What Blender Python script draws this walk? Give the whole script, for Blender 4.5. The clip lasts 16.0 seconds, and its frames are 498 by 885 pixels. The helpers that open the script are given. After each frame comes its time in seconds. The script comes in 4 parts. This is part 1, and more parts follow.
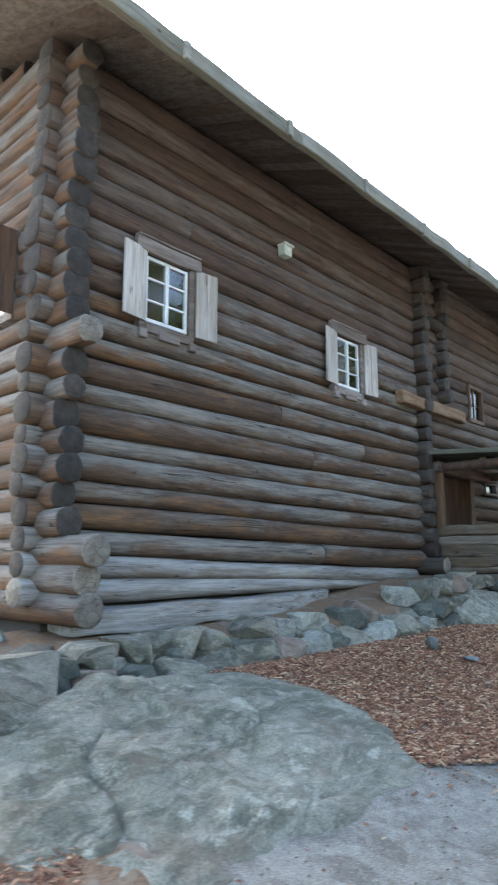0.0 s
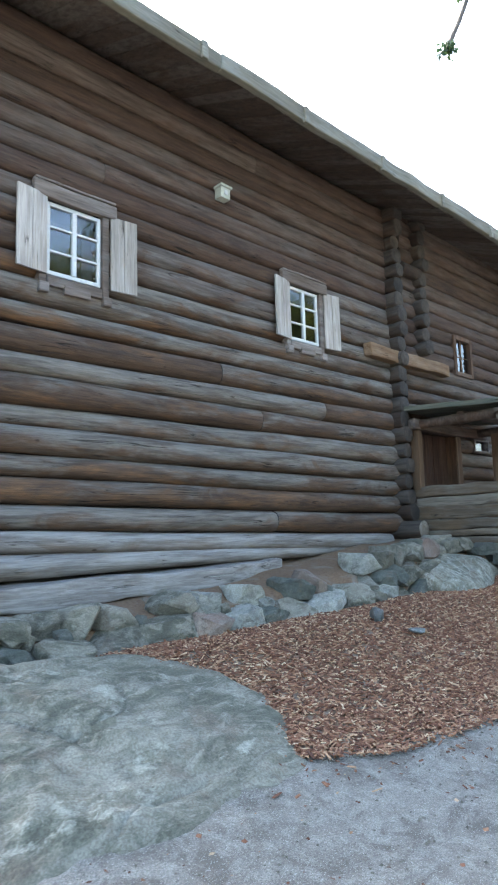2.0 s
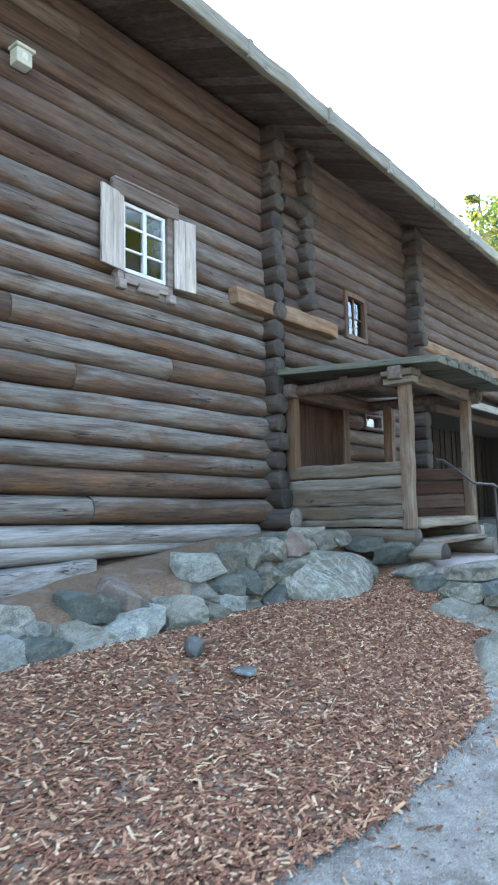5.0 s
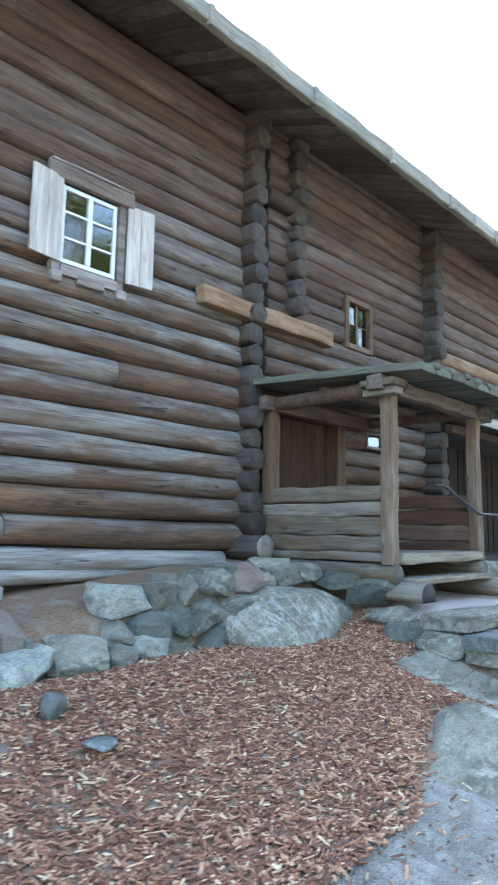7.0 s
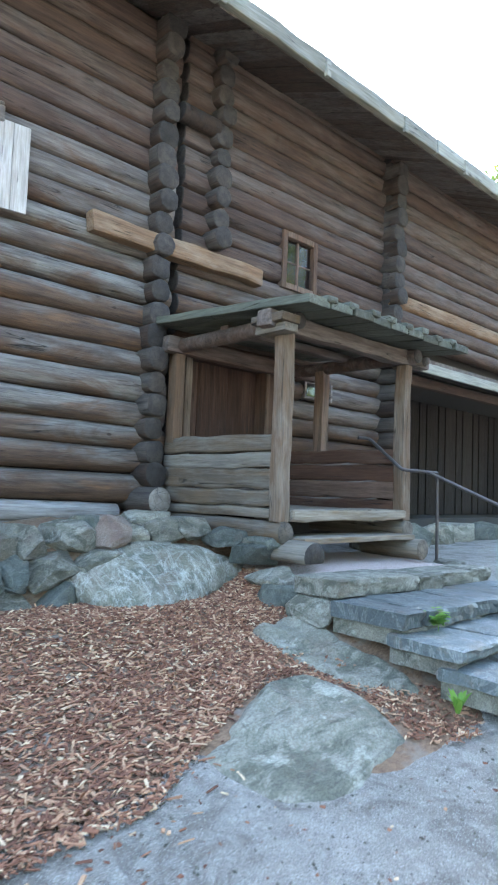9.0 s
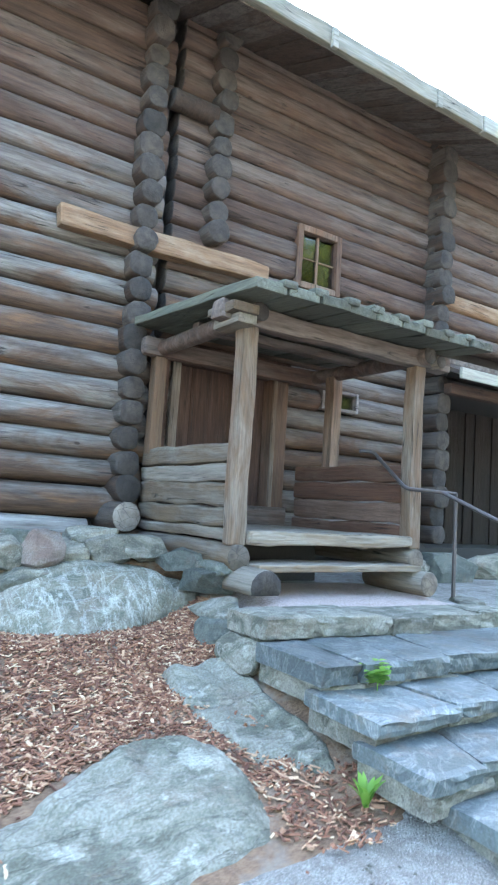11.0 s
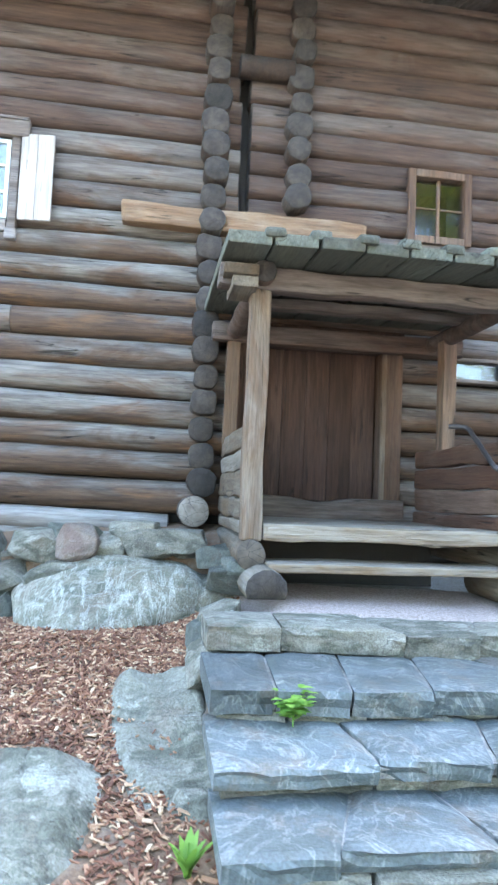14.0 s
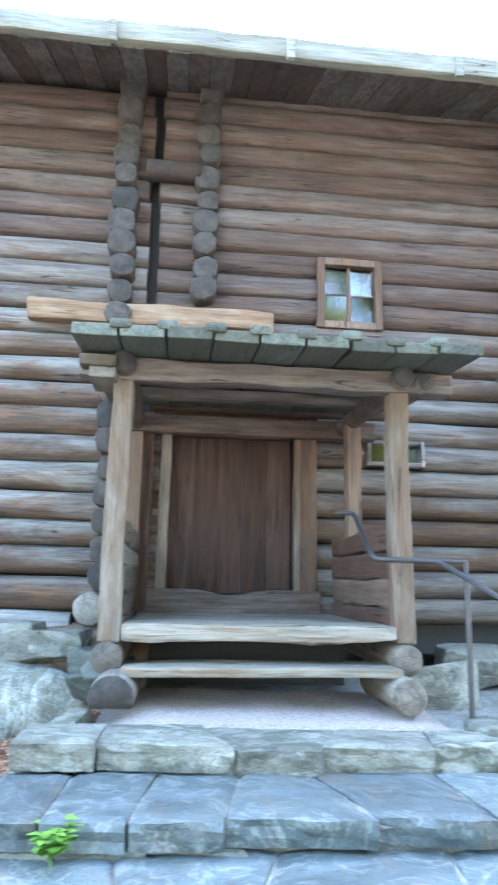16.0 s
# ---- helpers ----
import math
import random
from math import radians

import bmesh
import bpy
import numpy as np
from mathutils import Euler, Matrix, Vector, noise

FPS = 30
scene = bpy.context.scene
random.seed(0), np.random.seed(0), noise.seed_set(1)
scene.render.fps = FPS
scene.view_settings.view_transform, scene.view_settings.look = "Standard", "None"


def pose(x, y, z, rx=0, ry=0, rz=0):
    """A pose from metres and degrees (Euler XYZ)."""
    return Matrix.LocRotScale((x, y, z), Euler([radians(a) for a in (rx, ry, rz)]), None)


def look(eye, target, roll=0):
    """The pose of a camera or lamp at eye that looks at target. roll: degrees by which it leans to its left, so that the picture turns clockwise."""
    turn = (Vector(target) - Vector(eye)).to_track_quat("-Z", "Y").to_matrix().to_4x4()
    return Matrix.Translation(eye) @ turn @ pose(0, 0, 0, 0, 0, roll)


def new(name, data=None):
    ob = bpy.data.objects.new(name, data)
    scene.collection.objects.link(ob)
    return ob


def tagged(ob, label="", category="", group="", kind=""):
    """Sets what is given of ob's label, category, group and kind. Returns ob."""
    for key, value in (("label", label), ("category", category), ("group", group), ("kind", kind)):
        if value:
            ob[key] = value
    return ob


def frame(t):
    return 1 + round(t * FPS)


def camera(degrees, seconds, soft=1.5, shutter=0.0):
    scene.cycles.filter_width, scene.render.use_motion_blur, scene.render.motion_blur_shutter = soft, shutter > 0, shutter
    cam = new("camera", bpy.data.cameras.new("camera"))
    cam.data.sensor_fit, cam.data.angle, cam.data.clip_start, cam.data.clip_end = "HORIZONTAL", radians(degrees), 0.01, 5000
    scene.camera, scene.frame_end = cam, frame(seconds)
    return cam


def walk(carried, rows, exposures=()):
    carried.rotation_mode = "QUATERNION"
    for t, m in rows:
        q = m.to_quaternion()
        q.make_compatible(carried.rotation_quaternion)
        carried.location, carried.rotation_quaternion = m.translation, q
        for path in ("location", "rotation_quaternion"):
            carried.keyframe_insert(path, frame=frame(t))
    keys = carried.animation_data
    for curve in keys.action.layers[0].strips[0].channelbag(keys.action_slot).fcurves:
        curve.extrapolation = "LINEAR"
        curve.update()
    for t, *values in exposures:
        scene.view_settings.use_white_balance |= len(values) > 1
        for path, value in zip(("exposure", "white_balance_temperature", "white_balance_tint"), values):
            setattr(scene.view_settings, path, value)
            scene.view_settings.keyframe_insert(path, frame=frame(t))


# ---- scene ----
cam = camera(41.8, 16.0, 2.0, 0.5)
METRES, EYE, TILT, LEAN, TURN = 13.0, 1.65, 0.0, 0.0, 42.9
ROWS = [
    (0.0, 0.0, 0.0, 0.0, -0.01, 10.3, -0.06),
    (0.5, 0.0318, 0.0115, -0.0011, -0.99, 10.19, -0.89),
    (1.0, 0.064, 0.0199, -0.0028, 2.66, 7.4, -2.42),
    (1.5, 0.0839, 0.033, -0.0013, 3.64, 9.72, 0.22),
    (2.0, 0.099, 0.0585, -0.0014, 3.17, 7.7, 1.72),
    (2.5, 0.1158, 0.0852, 0.0009, 6.54, 6.64, -1.52),
    (3.0, 0.1297, 0.1205, 0.0001, 4.25, 7.96, 0.41),
    (3.5, 0.1368, 0.1462, 0.0043, 0.26, 6.65, 2.85),
    (4.0, 0.1528, 0.1823, 0.005, 1.07, 5.93, 1.68),
    (4.5, 0.1646, 0.214, 0.0062, -4.4, 5.28, 1.51),
    (7.0, 0.2793, 0.3133, 0.0118, 0.94, 7.49, -0.94),
    (7.5, 0.3112, 0.3276, 0.0104, -1.75, 5.36, -0.62),
    (8.0, 0.3447, 0.3355, 0.0088, 0.44, 4.17, -2.2),
    (8.5, 0.3774, 0.351, 0.0075, 1.86, 3.33, -2.0),
    (9.0, 0.4018, 0.374, 0.0086, 3.69, 3.9, -2.14),
    (11.5, 0.5297, 0.4804, 0.0105, 17.34, 7.18, -2.95),
    (12.0, 0.5502, 0.5026, 0.012, 21.21, 8.87, -2.46),
    (12.5, 0.5823, 0.5181, 0.011, 24.52, 6.88, -4.12),
    (13.0, 0.5989, 0.5389, 0.0104, 27.86, 6.91, -4.91),
    (13.5, 0.6146, 0.5628, 0.0112, 32.04, 6.64, -2.44),
    (14.0, 0.6375, 0.5854, 0.0102, 39.04, 4.34, -2.51),
    (14.5, 0.648, 0.6079, 0.0094, 41.6, 3.78, -3.21),
    (15.0, 0.6625, 0.6272, 0.0149, 41.59, 9.65, 1.23),
    (15.5, 0.6845, 0.6396, 0.0175, 43.81, 11.45, -0.45),
    (16.0, 0.6983, 0.6538, 0.0176, 40.75, 11.78, -1.12),
]
walk(cam, [(t, pose(0, 0, EYE, TILT, LEAN, TURN) @ pose(METRES * x, METRES * y, METRES * z, 90 + pitch, roll, yaw)) for t, x, y, z, yaw, pitch, roll in ROWS],
     exposures=[(0.0, 3.0, 6500, 5), (3.5, 3.5, 6450, 5), (7.0, 3.8, 6200, 4), (9.0, 3.85, 6200, 4), (12.5, 4.65, 6050, 3), (14.5, 4.58, 6450, 6), (16.0, 4.9, 5950, 3)])

# ---- light ----
SUN_EL, SUN_AZ = radians(38), radians(283)
world = bpy.data.worlds.new("sky")
scene.world = world
world.use_nodes = True
wn = world.node_tree.nodes
sky = wn.new("ShaderNodeTexSky")
sky.sky_type = "NISHITA"
sky.sun_disc = False
sky.sun_elevation, sky.sun_rotation = SUN_EL, SUN_AZ
sky.air_density, sky.dust_density, sky.ozone_density = 1.0, 4.0, 1.0
wn["Background"].inputs["Strength"].default_value = 0.15
world.node_tree.links.new(sky.outputs[0], wn["Background"].inputs["Color"])
sun = new("sun", bpy.data.lights.new("sun", "SUN"))
sun.data.energy, sun.data.angle, sun.data.color = 2.0, radians(3), (1.0, 0.94, 0.84)
sun_way = Vector((math.sin(SUN_AZ) * math.cos(SUN_EL), math.cos(SUN_AZ) * math.cos(SUN_EL), math.sin(SUN_EL)))
sun.matrix_world = look(sun_way * 60, (0, 0, 0))


# ---- materials ----
class Mat:
    """A small builder for node materials in world-size coordinates."""

    def __init__(self, name, rough=0.85):
        self.m = bpy.data.materials.new(name)
        self.m.use_nodes = True
        self.t = self.m.node_tree
        self.b = self.t.nodes["Principled BSDF"]
        self.b.inputs["Roughness"].default_value = rough
        geo = self.n("ShaderNodeNewGeometry")
        info = self.n("ShaderNodeObjectInfo")
        self.rand, self.island, self.normal = info.outputs["Random"], geo.outputs["Random Per Island"], geo.outputs["Normal"]
        mul = self.n("ShaderNodeMath", operation="MULTIPLY")
        self.put(mul, 0, self.rand), self.put(mul, 1, 37.0)
        add = self.n("ShaderNodeVectorMath", operation="ADD")
        self.put(add, 0, geo.outputs["Position"]), self.put(add, 1, mul.outputs[0])
        self.pos, self.place = add.outputs[0], geo.outputs["Position"]

    def n(self, kind, **sets):
        node = self.t.nodes.new(kind)
        if "operation" in sets:
            node.operation = sets["operation"]
        return node

    def put(self, node, i, v):
        if isinstance(v, bpy.types.NodeSocket):
            self.t.links.new(v, node.inputs[i])
        else:
            node.inputs[i].default_value = v

    def noise(self, scale, stretch=(1, 1, 1), detail=4, rough=0.6, pos=None, warp=0.0):
        mp = self.n("ShaderNodeVectorMath", operation="MULTIPLY")
        self.put(mp, 0, pos or self.pos), self.put(mp, 1, stretch)
        tx = self.n("ShaderNodeTexNoise")
        self.put(tx, "Vector", mp.outputs[0]), self.put(tx, "Scale", scale)
        self.put(tx, "Detail", detail), self.put(tx, "Roughness", rough), self.put(tx, "Distortion", warp)
        return tx.outputs["Fac"]

    def cells(self, scale, stretch=(1, 1, 1), feature="F1"):
        mp = self.n("ShaderNodeVectorMath", operation="MULTIPLY")
        self.put(mp, 0, self.pos), self.put(mp, 1, stretch)
        tx = self.n("ShaderNodeTexVoronoi")
        tx.feature = feature
        self.put(tx, "Vector", mp.outputs[0]), self.put(tx, "Scale", scale)
        return tx.outputs["Distance"]

    def ramp(self, fac, *stops):
        r = self.n("ShaderNodeValToRGB")
        e = r.color_ramp.elements
        while len(e) < len(stops):
            e.new(0.5)
        for el, (p, c) in zip(e, stops):
            el.position = p
            el.color = (*c, 1) if len(c) == 3 else c
        self.put(r, 0, fac)
        return r.outputs[0]

    def mix(self, fac, a, b, how="MIX"):
        x = self.n("ShaderNodeMix")
        x.data_type, x.blend_type = "RGBA", how
        self.put(x, 0, fac)
        for i, v in ((6, a), (7, b)):
            self.put(x, i, (*v, 1) if isinstance(v, tuple) and len(v) == 3 else v)
        return x.outputs[2]

    def math(self, op, a, b):
        x = self.n("ShaderNodeMath", operation=op)
        self.put(x, 0, a), self.put(x, 1, b)
        return x.outputs[0]

    def step(self, fac, lo, hi, a=0.0, b=1.0):
        x = self.n("ShaderNodeMapRange")
        self.put(x, 0, fac), self.put(x, 1, lo), self.put(x, 2, hi), self.put(x, 3, a), self.put(x, 4, b)
        return x.outputs[0]

    def up(self):
        s = self.n("ShaderNodeSeparateXYZ")
        self.put(s, 0, self.normal)
        return s.outputs[2]

    def high(self):
        s = self.n("ShaderNodeSeparateXYZ")
        self.put(s, 0, self.place)
        return s.outputs[2]

    def done(self, colour, bump=None, strength=0.4, depth=0.01, rough=None):
        self.put(self.b, "Base Color", colour)
        if rough is not None:
            self.put(self.b, "Roughness", rough)
        if bump is not None:
            bp = self.n("ShaderNodeBump")
            self.put(bp, "Strength", strength), self.put(bp, "Distance", depth), self.put(bp, "Height", bump)
            self.t.links.new(bp.outputs[0], self.b.inputs["Normal"])
        return self.m


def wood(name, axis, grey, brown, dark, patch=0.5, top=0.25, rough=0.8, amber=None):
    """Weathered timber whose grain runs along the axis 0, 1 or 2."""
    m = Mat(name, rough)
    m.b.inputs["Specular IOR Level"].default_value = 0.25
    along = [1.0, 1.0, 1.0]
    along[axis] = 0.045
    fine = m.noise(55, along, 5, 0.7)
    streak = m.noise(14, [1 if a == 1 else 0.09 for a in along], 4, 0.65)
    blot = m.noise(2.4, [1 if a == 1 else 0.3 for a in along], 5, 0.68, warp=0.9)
    # top shifts upward faces towards grey and downward faces towards brown
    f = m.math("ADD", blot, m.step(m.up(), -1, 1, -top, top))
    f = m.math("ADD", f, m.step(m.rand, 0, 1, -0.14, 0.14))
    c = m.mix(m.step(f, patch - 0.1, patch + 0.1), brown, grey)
    if amber:
        worn = m.math("MULTIPLY", m.step(m.noise(3.2, [1 if a == 1 else 0.22 for a in along], 5, 0.7), 0.52, 0.62), m.step(f, patch - 0.2, patch + 0.05, 0.85, 0.0))
        c = m.mix(worn, c, amber)
    c = m.mix(m.step(streak, 0.42, 0.64, 0.0, 0.65), c, dark)
    c = m.mix(m.step(fine, 0.4, 0.66, 0.0, 0.5), c, m.mix(1.0, c, (0.38, 0.36, 0.35), "MULTIPLY"))
    check = m.noise(9, [1 if a == 1 else 0.035 for a in along], 2, 0.5)
    crack = m.step(m.math("ABSOLUTE", m.math("SUBTRACT", check, 0.5), 0.0), 0.0, 0.012, 1.0, 0.0)
    crack = m.math("MULTIPLY", crack, m.step(m.noise(2.1), 0.5, 0.6))
    c = m.mix(crack, c, (0.02, 0.016, 0.013))
    knots = m.cells(2.6, [1 if a == 1 else 0.5 for a in along])
    c = m.mix(m.step(knots, 0.03, 0.055, 0.8, 0.0), c, (0.035, 0.022, 0.015))
    tone = m.step(m.rand, 0, 1, 0.78, 1.15)
    hs = m.n("ShaderNodeHueSaturation")
    m.put(hs, "Value", tone), m.put(hs, "Color", c)
    h = m.math("SUBTRACT", m.math("ADD", m.math("MULTIPLY", fine, 0.5), m.math("MULTIPLY", streak, 0.8)), crack)
    return m.done(hs.outputs[0], h, 0.8, 0.02)


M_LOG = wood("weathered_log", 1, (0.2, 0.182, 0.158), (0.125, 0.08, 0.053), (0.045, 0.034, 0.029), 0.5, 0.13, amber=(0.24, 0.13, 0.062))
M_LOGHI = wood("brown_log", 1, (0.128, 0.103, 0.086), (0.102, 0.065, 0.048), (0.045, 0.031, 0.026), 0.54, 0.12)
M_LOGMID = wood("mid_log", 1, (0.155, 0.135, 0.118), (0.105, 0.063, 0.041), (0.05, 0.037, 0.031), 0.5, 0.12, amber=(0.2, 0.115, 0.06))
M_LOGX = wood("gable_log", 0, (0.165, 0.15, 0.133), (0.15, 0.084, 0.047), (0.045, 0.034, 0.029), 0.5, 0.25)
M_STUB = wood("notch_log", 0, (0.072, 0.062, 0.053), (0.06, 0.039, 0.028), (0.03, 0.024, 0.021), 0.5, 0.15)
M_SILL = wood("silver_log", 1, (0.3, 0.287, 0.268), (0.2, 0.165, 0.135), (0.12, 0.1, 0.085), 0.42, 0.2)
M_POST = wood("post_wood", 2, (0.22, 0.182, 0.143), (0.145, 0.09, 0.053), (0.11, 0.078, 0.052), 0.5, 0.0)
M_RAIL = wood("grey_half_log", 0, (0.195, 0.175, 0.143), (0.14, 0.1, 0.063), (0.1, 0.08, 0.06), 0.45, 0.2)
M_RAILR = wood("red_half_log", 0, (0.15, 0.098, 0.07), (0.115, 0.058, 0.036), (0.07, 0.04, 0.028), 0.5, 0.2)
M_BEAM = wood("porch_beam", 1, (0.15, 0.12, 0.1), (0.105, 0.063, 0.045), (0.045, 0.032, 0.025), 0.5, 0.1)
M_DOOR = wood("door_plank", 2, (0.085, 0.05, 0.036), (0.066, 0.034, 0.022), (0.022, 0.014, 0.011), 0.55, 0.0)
# near-black planks: the shade of the deep recess is put into their colour
M_FARB = wood("recess_shade_plank", 2, (0.03, 0.024, 0.02), (0.024, 0.018, 0.015), (0.014, 0.011, 0.01), 0.5, 0.0)
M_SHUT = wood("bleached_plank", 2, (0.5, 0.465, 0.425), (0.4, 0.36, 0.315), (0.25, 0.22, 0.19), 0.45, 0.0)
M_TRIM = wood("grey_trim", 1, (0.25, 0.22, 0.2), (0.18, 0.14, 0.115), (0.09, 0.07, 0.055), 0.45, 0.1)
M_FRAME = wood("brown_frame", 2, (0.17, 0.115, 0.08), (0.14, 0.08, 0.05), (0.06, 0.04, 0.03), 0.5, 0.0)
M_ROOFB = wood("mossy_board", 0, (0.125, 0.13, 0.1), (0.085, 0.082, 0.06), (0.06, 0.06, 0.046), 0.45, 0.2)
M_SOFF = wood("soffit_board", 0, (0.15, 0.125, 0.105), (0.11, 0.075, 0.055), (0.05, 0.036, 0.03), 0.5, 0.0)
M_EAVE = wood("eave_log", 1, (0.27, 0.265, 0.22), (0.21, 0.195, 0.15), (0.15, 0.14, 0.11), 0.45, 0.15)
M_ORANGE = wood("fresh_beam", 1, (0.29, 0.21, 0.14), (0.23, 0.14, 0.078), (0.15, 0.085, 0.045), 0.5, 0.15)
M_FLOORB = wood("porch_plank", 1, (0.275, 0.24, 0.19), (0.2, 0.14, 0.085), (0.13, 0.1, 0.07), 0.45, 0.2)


def end_grain(name, a, b):
    m = Mat(name, 0.9)
    c = m.mix(m.step(m.noise(9, detail=4), 0.35, 0.65), a, b)
    c = m.mix(m.step(m.cells(7, (1, 1, 1.6), feature="DISTANCE_TO_EDGE"), 0.0, 0.03, 0.7, 0.0), c, (0.018, 0.014, 0.012))
    hs = m.n("ShaderNodeHueSaturation")
    m.put(hs, "Value", m.step(m.rand, 0, 1, 0.6, 1.35)), m.put(hs, "Color", c)
    return m.done(hs.outputs[0], m.noise(24, detail=6), 0.8, 0.02)


M_END = end_grain("log_end", (0.05, 0.04, 0.032), (0.022, 0.018, 0.015))
M_ENDM = end_grain("grey_brown_log_end", (0.15, 0.122, 0.092), (0.075, 0.06, 0.045))
M_ENDL = end_grain("pale_log_end", (0.19, 0.168, 0.138), (0.11, 0.092, 0.072))


def rock(name, a, b, c, lichen=0.55, scale=1.0, vein=0.0, joint=0.4, relief=0.05, streaks=0.0, gloss=0.85):
    m = Mat(name, gloss)
    big = m.noise(1.5 * scale, (1.5, 0.7, 1.6), 5, 0.6, warp=1.2)
    mid = m.noise(4.0 * scale, (1.5, 0.7, 1.4), 8, 0.7, warp=1.1)
    fine = m.noise(60 * scale, detail=4, rough=0.7)
    col = m.mix(m.step(big, 0.42, 0.56), a, b)
    col = m.mix(m.step(mid, 0.47, 0.6, 0.0, 0.8), col, c)
    col = m.mix(m.step(m.noise(2.6 * scale, detail=5, rough=0.7), 0.55, 0.64, 0.0, 0.5), col, (0.17, 0.13, 0.095))
    pale = m.math("MULTIPLY", m.step(m.noise(2.4 * scale, (1.3, 0.8, 1.3), 8, 0.72), lichen, lichen + 0.06), 0.65)
    col = m.mix(pale, col, (0.42, 0.42, 0.35))
    if streaks:
        run = m.noise(6.0, (0.3, 1.4, 0.3), 7, 0.75, warp=1.2)
        wide = m.step(m.noise(1.6, (0.5, 1.0, 0.5), 3), 0.4, 0.58)
        col = m.mix(m.math("MULTIPLY", m.step(run, 0.5, 0.6, 0.0, streaks), wide), col, (0.58, 0.57, 0.5))
    if vein:
        v = m.noise(2.6, (1, 1, 0.5), 5, 0.6, warp=2.0)
        line = m.step(m.math("ABSOLUTE", m.math("SUBTRACT", v, 0.5), 0.0), 0.0, 0.03, vein, 0.0)
        col = m.mix(line, col, (0.6, 0.6, 0.56))
    col = m.mix(m.step(fine, 0.4, 0.6, 0.0, 0.7), col, m.mix(1.0, col, (0.5, 0.5, 0.47), "MULTIPLY"))
    seam = m.noise(1.3 * scale, (1.7, 0.7, 2.2), 6, 0.62, warp=1.5)
    seam = m.step(m.math("ABSOLUTE", m.math("SUBTRACT", seam, 0.5), 0.0), 0.0, 0.014, joint, 0.0)
    col = m.mix(seam, col, (0.07, 0.066, 0.055))
    hs = m.n("ShaderNodeHueSaturation")
    m.put(hs, "Value", m.step(m.rand, 0, 1, 0.72, 1.22)), m.put(hs, "Color", col)
    h = m.math("SUBTRACT", m.math("ADD", m.math("MULTIPLY", mid, 0.7), m.math("MULTIPLY", fine, 0.45)), m.math("MULTIPLY", seam, 0.5))
    return m.done(hs.outputs[0], h, 0.85, relief)


M_ROCK = rock("greenish_bedrock", (0.115, 0.116, 0.084), (0.215, 0.208, 0.162), (0.3, 0.288, 0.235), 0.58, relief=0.045)
M_STONE = rock("grey_green_stone", (0.12, 0.12, 0.088), (0.245, 0.23, 0.18), (0.345, 0.325, 0.27), 0.57, 1.4)
M_PINK = rock("reddish_stone", (0.22, 0.155, 0.125), (0.27, 0.21, 0.17), (0.29, 0.25, 0.21), 0.62, 1.4)
M_PALE = rock("pale_lichen_stone", (0.28, 0.285, 0.25), (0.42, 0.42, 0.38), (0.2, 0.205, 0.18), 0.5, 1.3)
M_DARKST = rock("dark_green_stone", (0.085, 0.098, 0.082), (0.13, 0.14, 0.118), (0.18, 0.187, 0.16), 0.66, 1.3)
M_VEIN = rock("veined_bedrock", (0.115, 0.118, 0.088), (0.2, 0.19, 0.142), (0.255, 0.24, 0.19), 0.57, 1.1, 0.3, streaks=0.6)
M_SLATE = rock("blue_slate", (0.068, 0.084, 0.085), (0.122, 0.144, 0.148), (0.1, 0.116, 0.108), 0.66, 1.0, 0.22, 0.1, 0.012, gloss=0.5)
M_MORTAR = rock("pale_mortar", (0.26, 0.25, 0.23), (0.36, 0.35, 0.33), (0.2, 0.19, 0.17), 0.6, 2.5, 0.0, 0.2, 0.02)


def ground_material():
    m = Mat("gravel", 0.95)
    big = m.noise(0.55, detail=3)
    mid = m.noise(3.0, detail=6, rough=0.7, warp=0.6)
    fine = m.noise(95, detail=5, rough=0.8)
    peb = m.cells(75)
    col = m.mix(m.step(big, 0.38, 0.62), (0.31, 0.285, 0.24), (0.43, 0.4, 0.345))
    col = m.mix(m.step(m.noise(9, detail=7, rough=0.75), 0.46, 0.6, 0.0, 0.7), col, (0.55, 0.525, 0.47))
    col = m.mix(m.step(mid, 0.5, 0.6, 0.0, 0.75), col, (0.17, 0.15, 0.12))
    col = m.mix(m.step(fine, 0.42, 0.6, 0.0, 0.75), col, (0.15, 0.14, 0.13))
    col = m.mix(m.step(m.noise(120, detail=2), 0.6, 0.66), col, (0.55, 0.54, 0.5))
    h = m.math("ADD", m.math("MULTIPLY", fine, 0.8), m.math("MULTIPLY", peb, 0.9))
    return m.done(col, h, 1.0, 0.03)


M_GROUND = ground_material()


def litter_material():
    m = Mat("needle_litter", 0.95)
    f = m.noise(45, (1, 0.5, 1), 5, 0.75)
    col = m.mix(m.step(f, 0.35, 0.65), (0.1, 0.058, 0.034), (0.21, 0.136, 0.08))
    col = m.mix(m.step(m.noise(4, detail=5), 0.52, 0.66, 0.0, 0.6), col, (0.21, 0.19, 0.16))
    return m.done(col, f, 0.7, 0.02)


M_LITTER = litter_material()


def chip_material():
    m = Mat("wood_chip", 0.85)
    col = m.ramp(m.island, (0.0, (0.09, 0.036, 0.02)), (0.4, (0.19, 0.08, 0.042)), (0.7, (0.29, 0.145, 0.08)), (0.9, (0.44, 0.28, 0.165)), (1.0, (0.58, 0.45, 0.29)))
    f = m.noise(90, detail=3)
    col = m.mix(m.step(f, 0.35, 0.7, 0.0, 0.5), col, m.mix(1.0, col, (0.5, 0.45, 0.42), "MULTIPLY"))
    return m.done(col, f, 0.3, 0.004)


M_CHIP = chip_material()


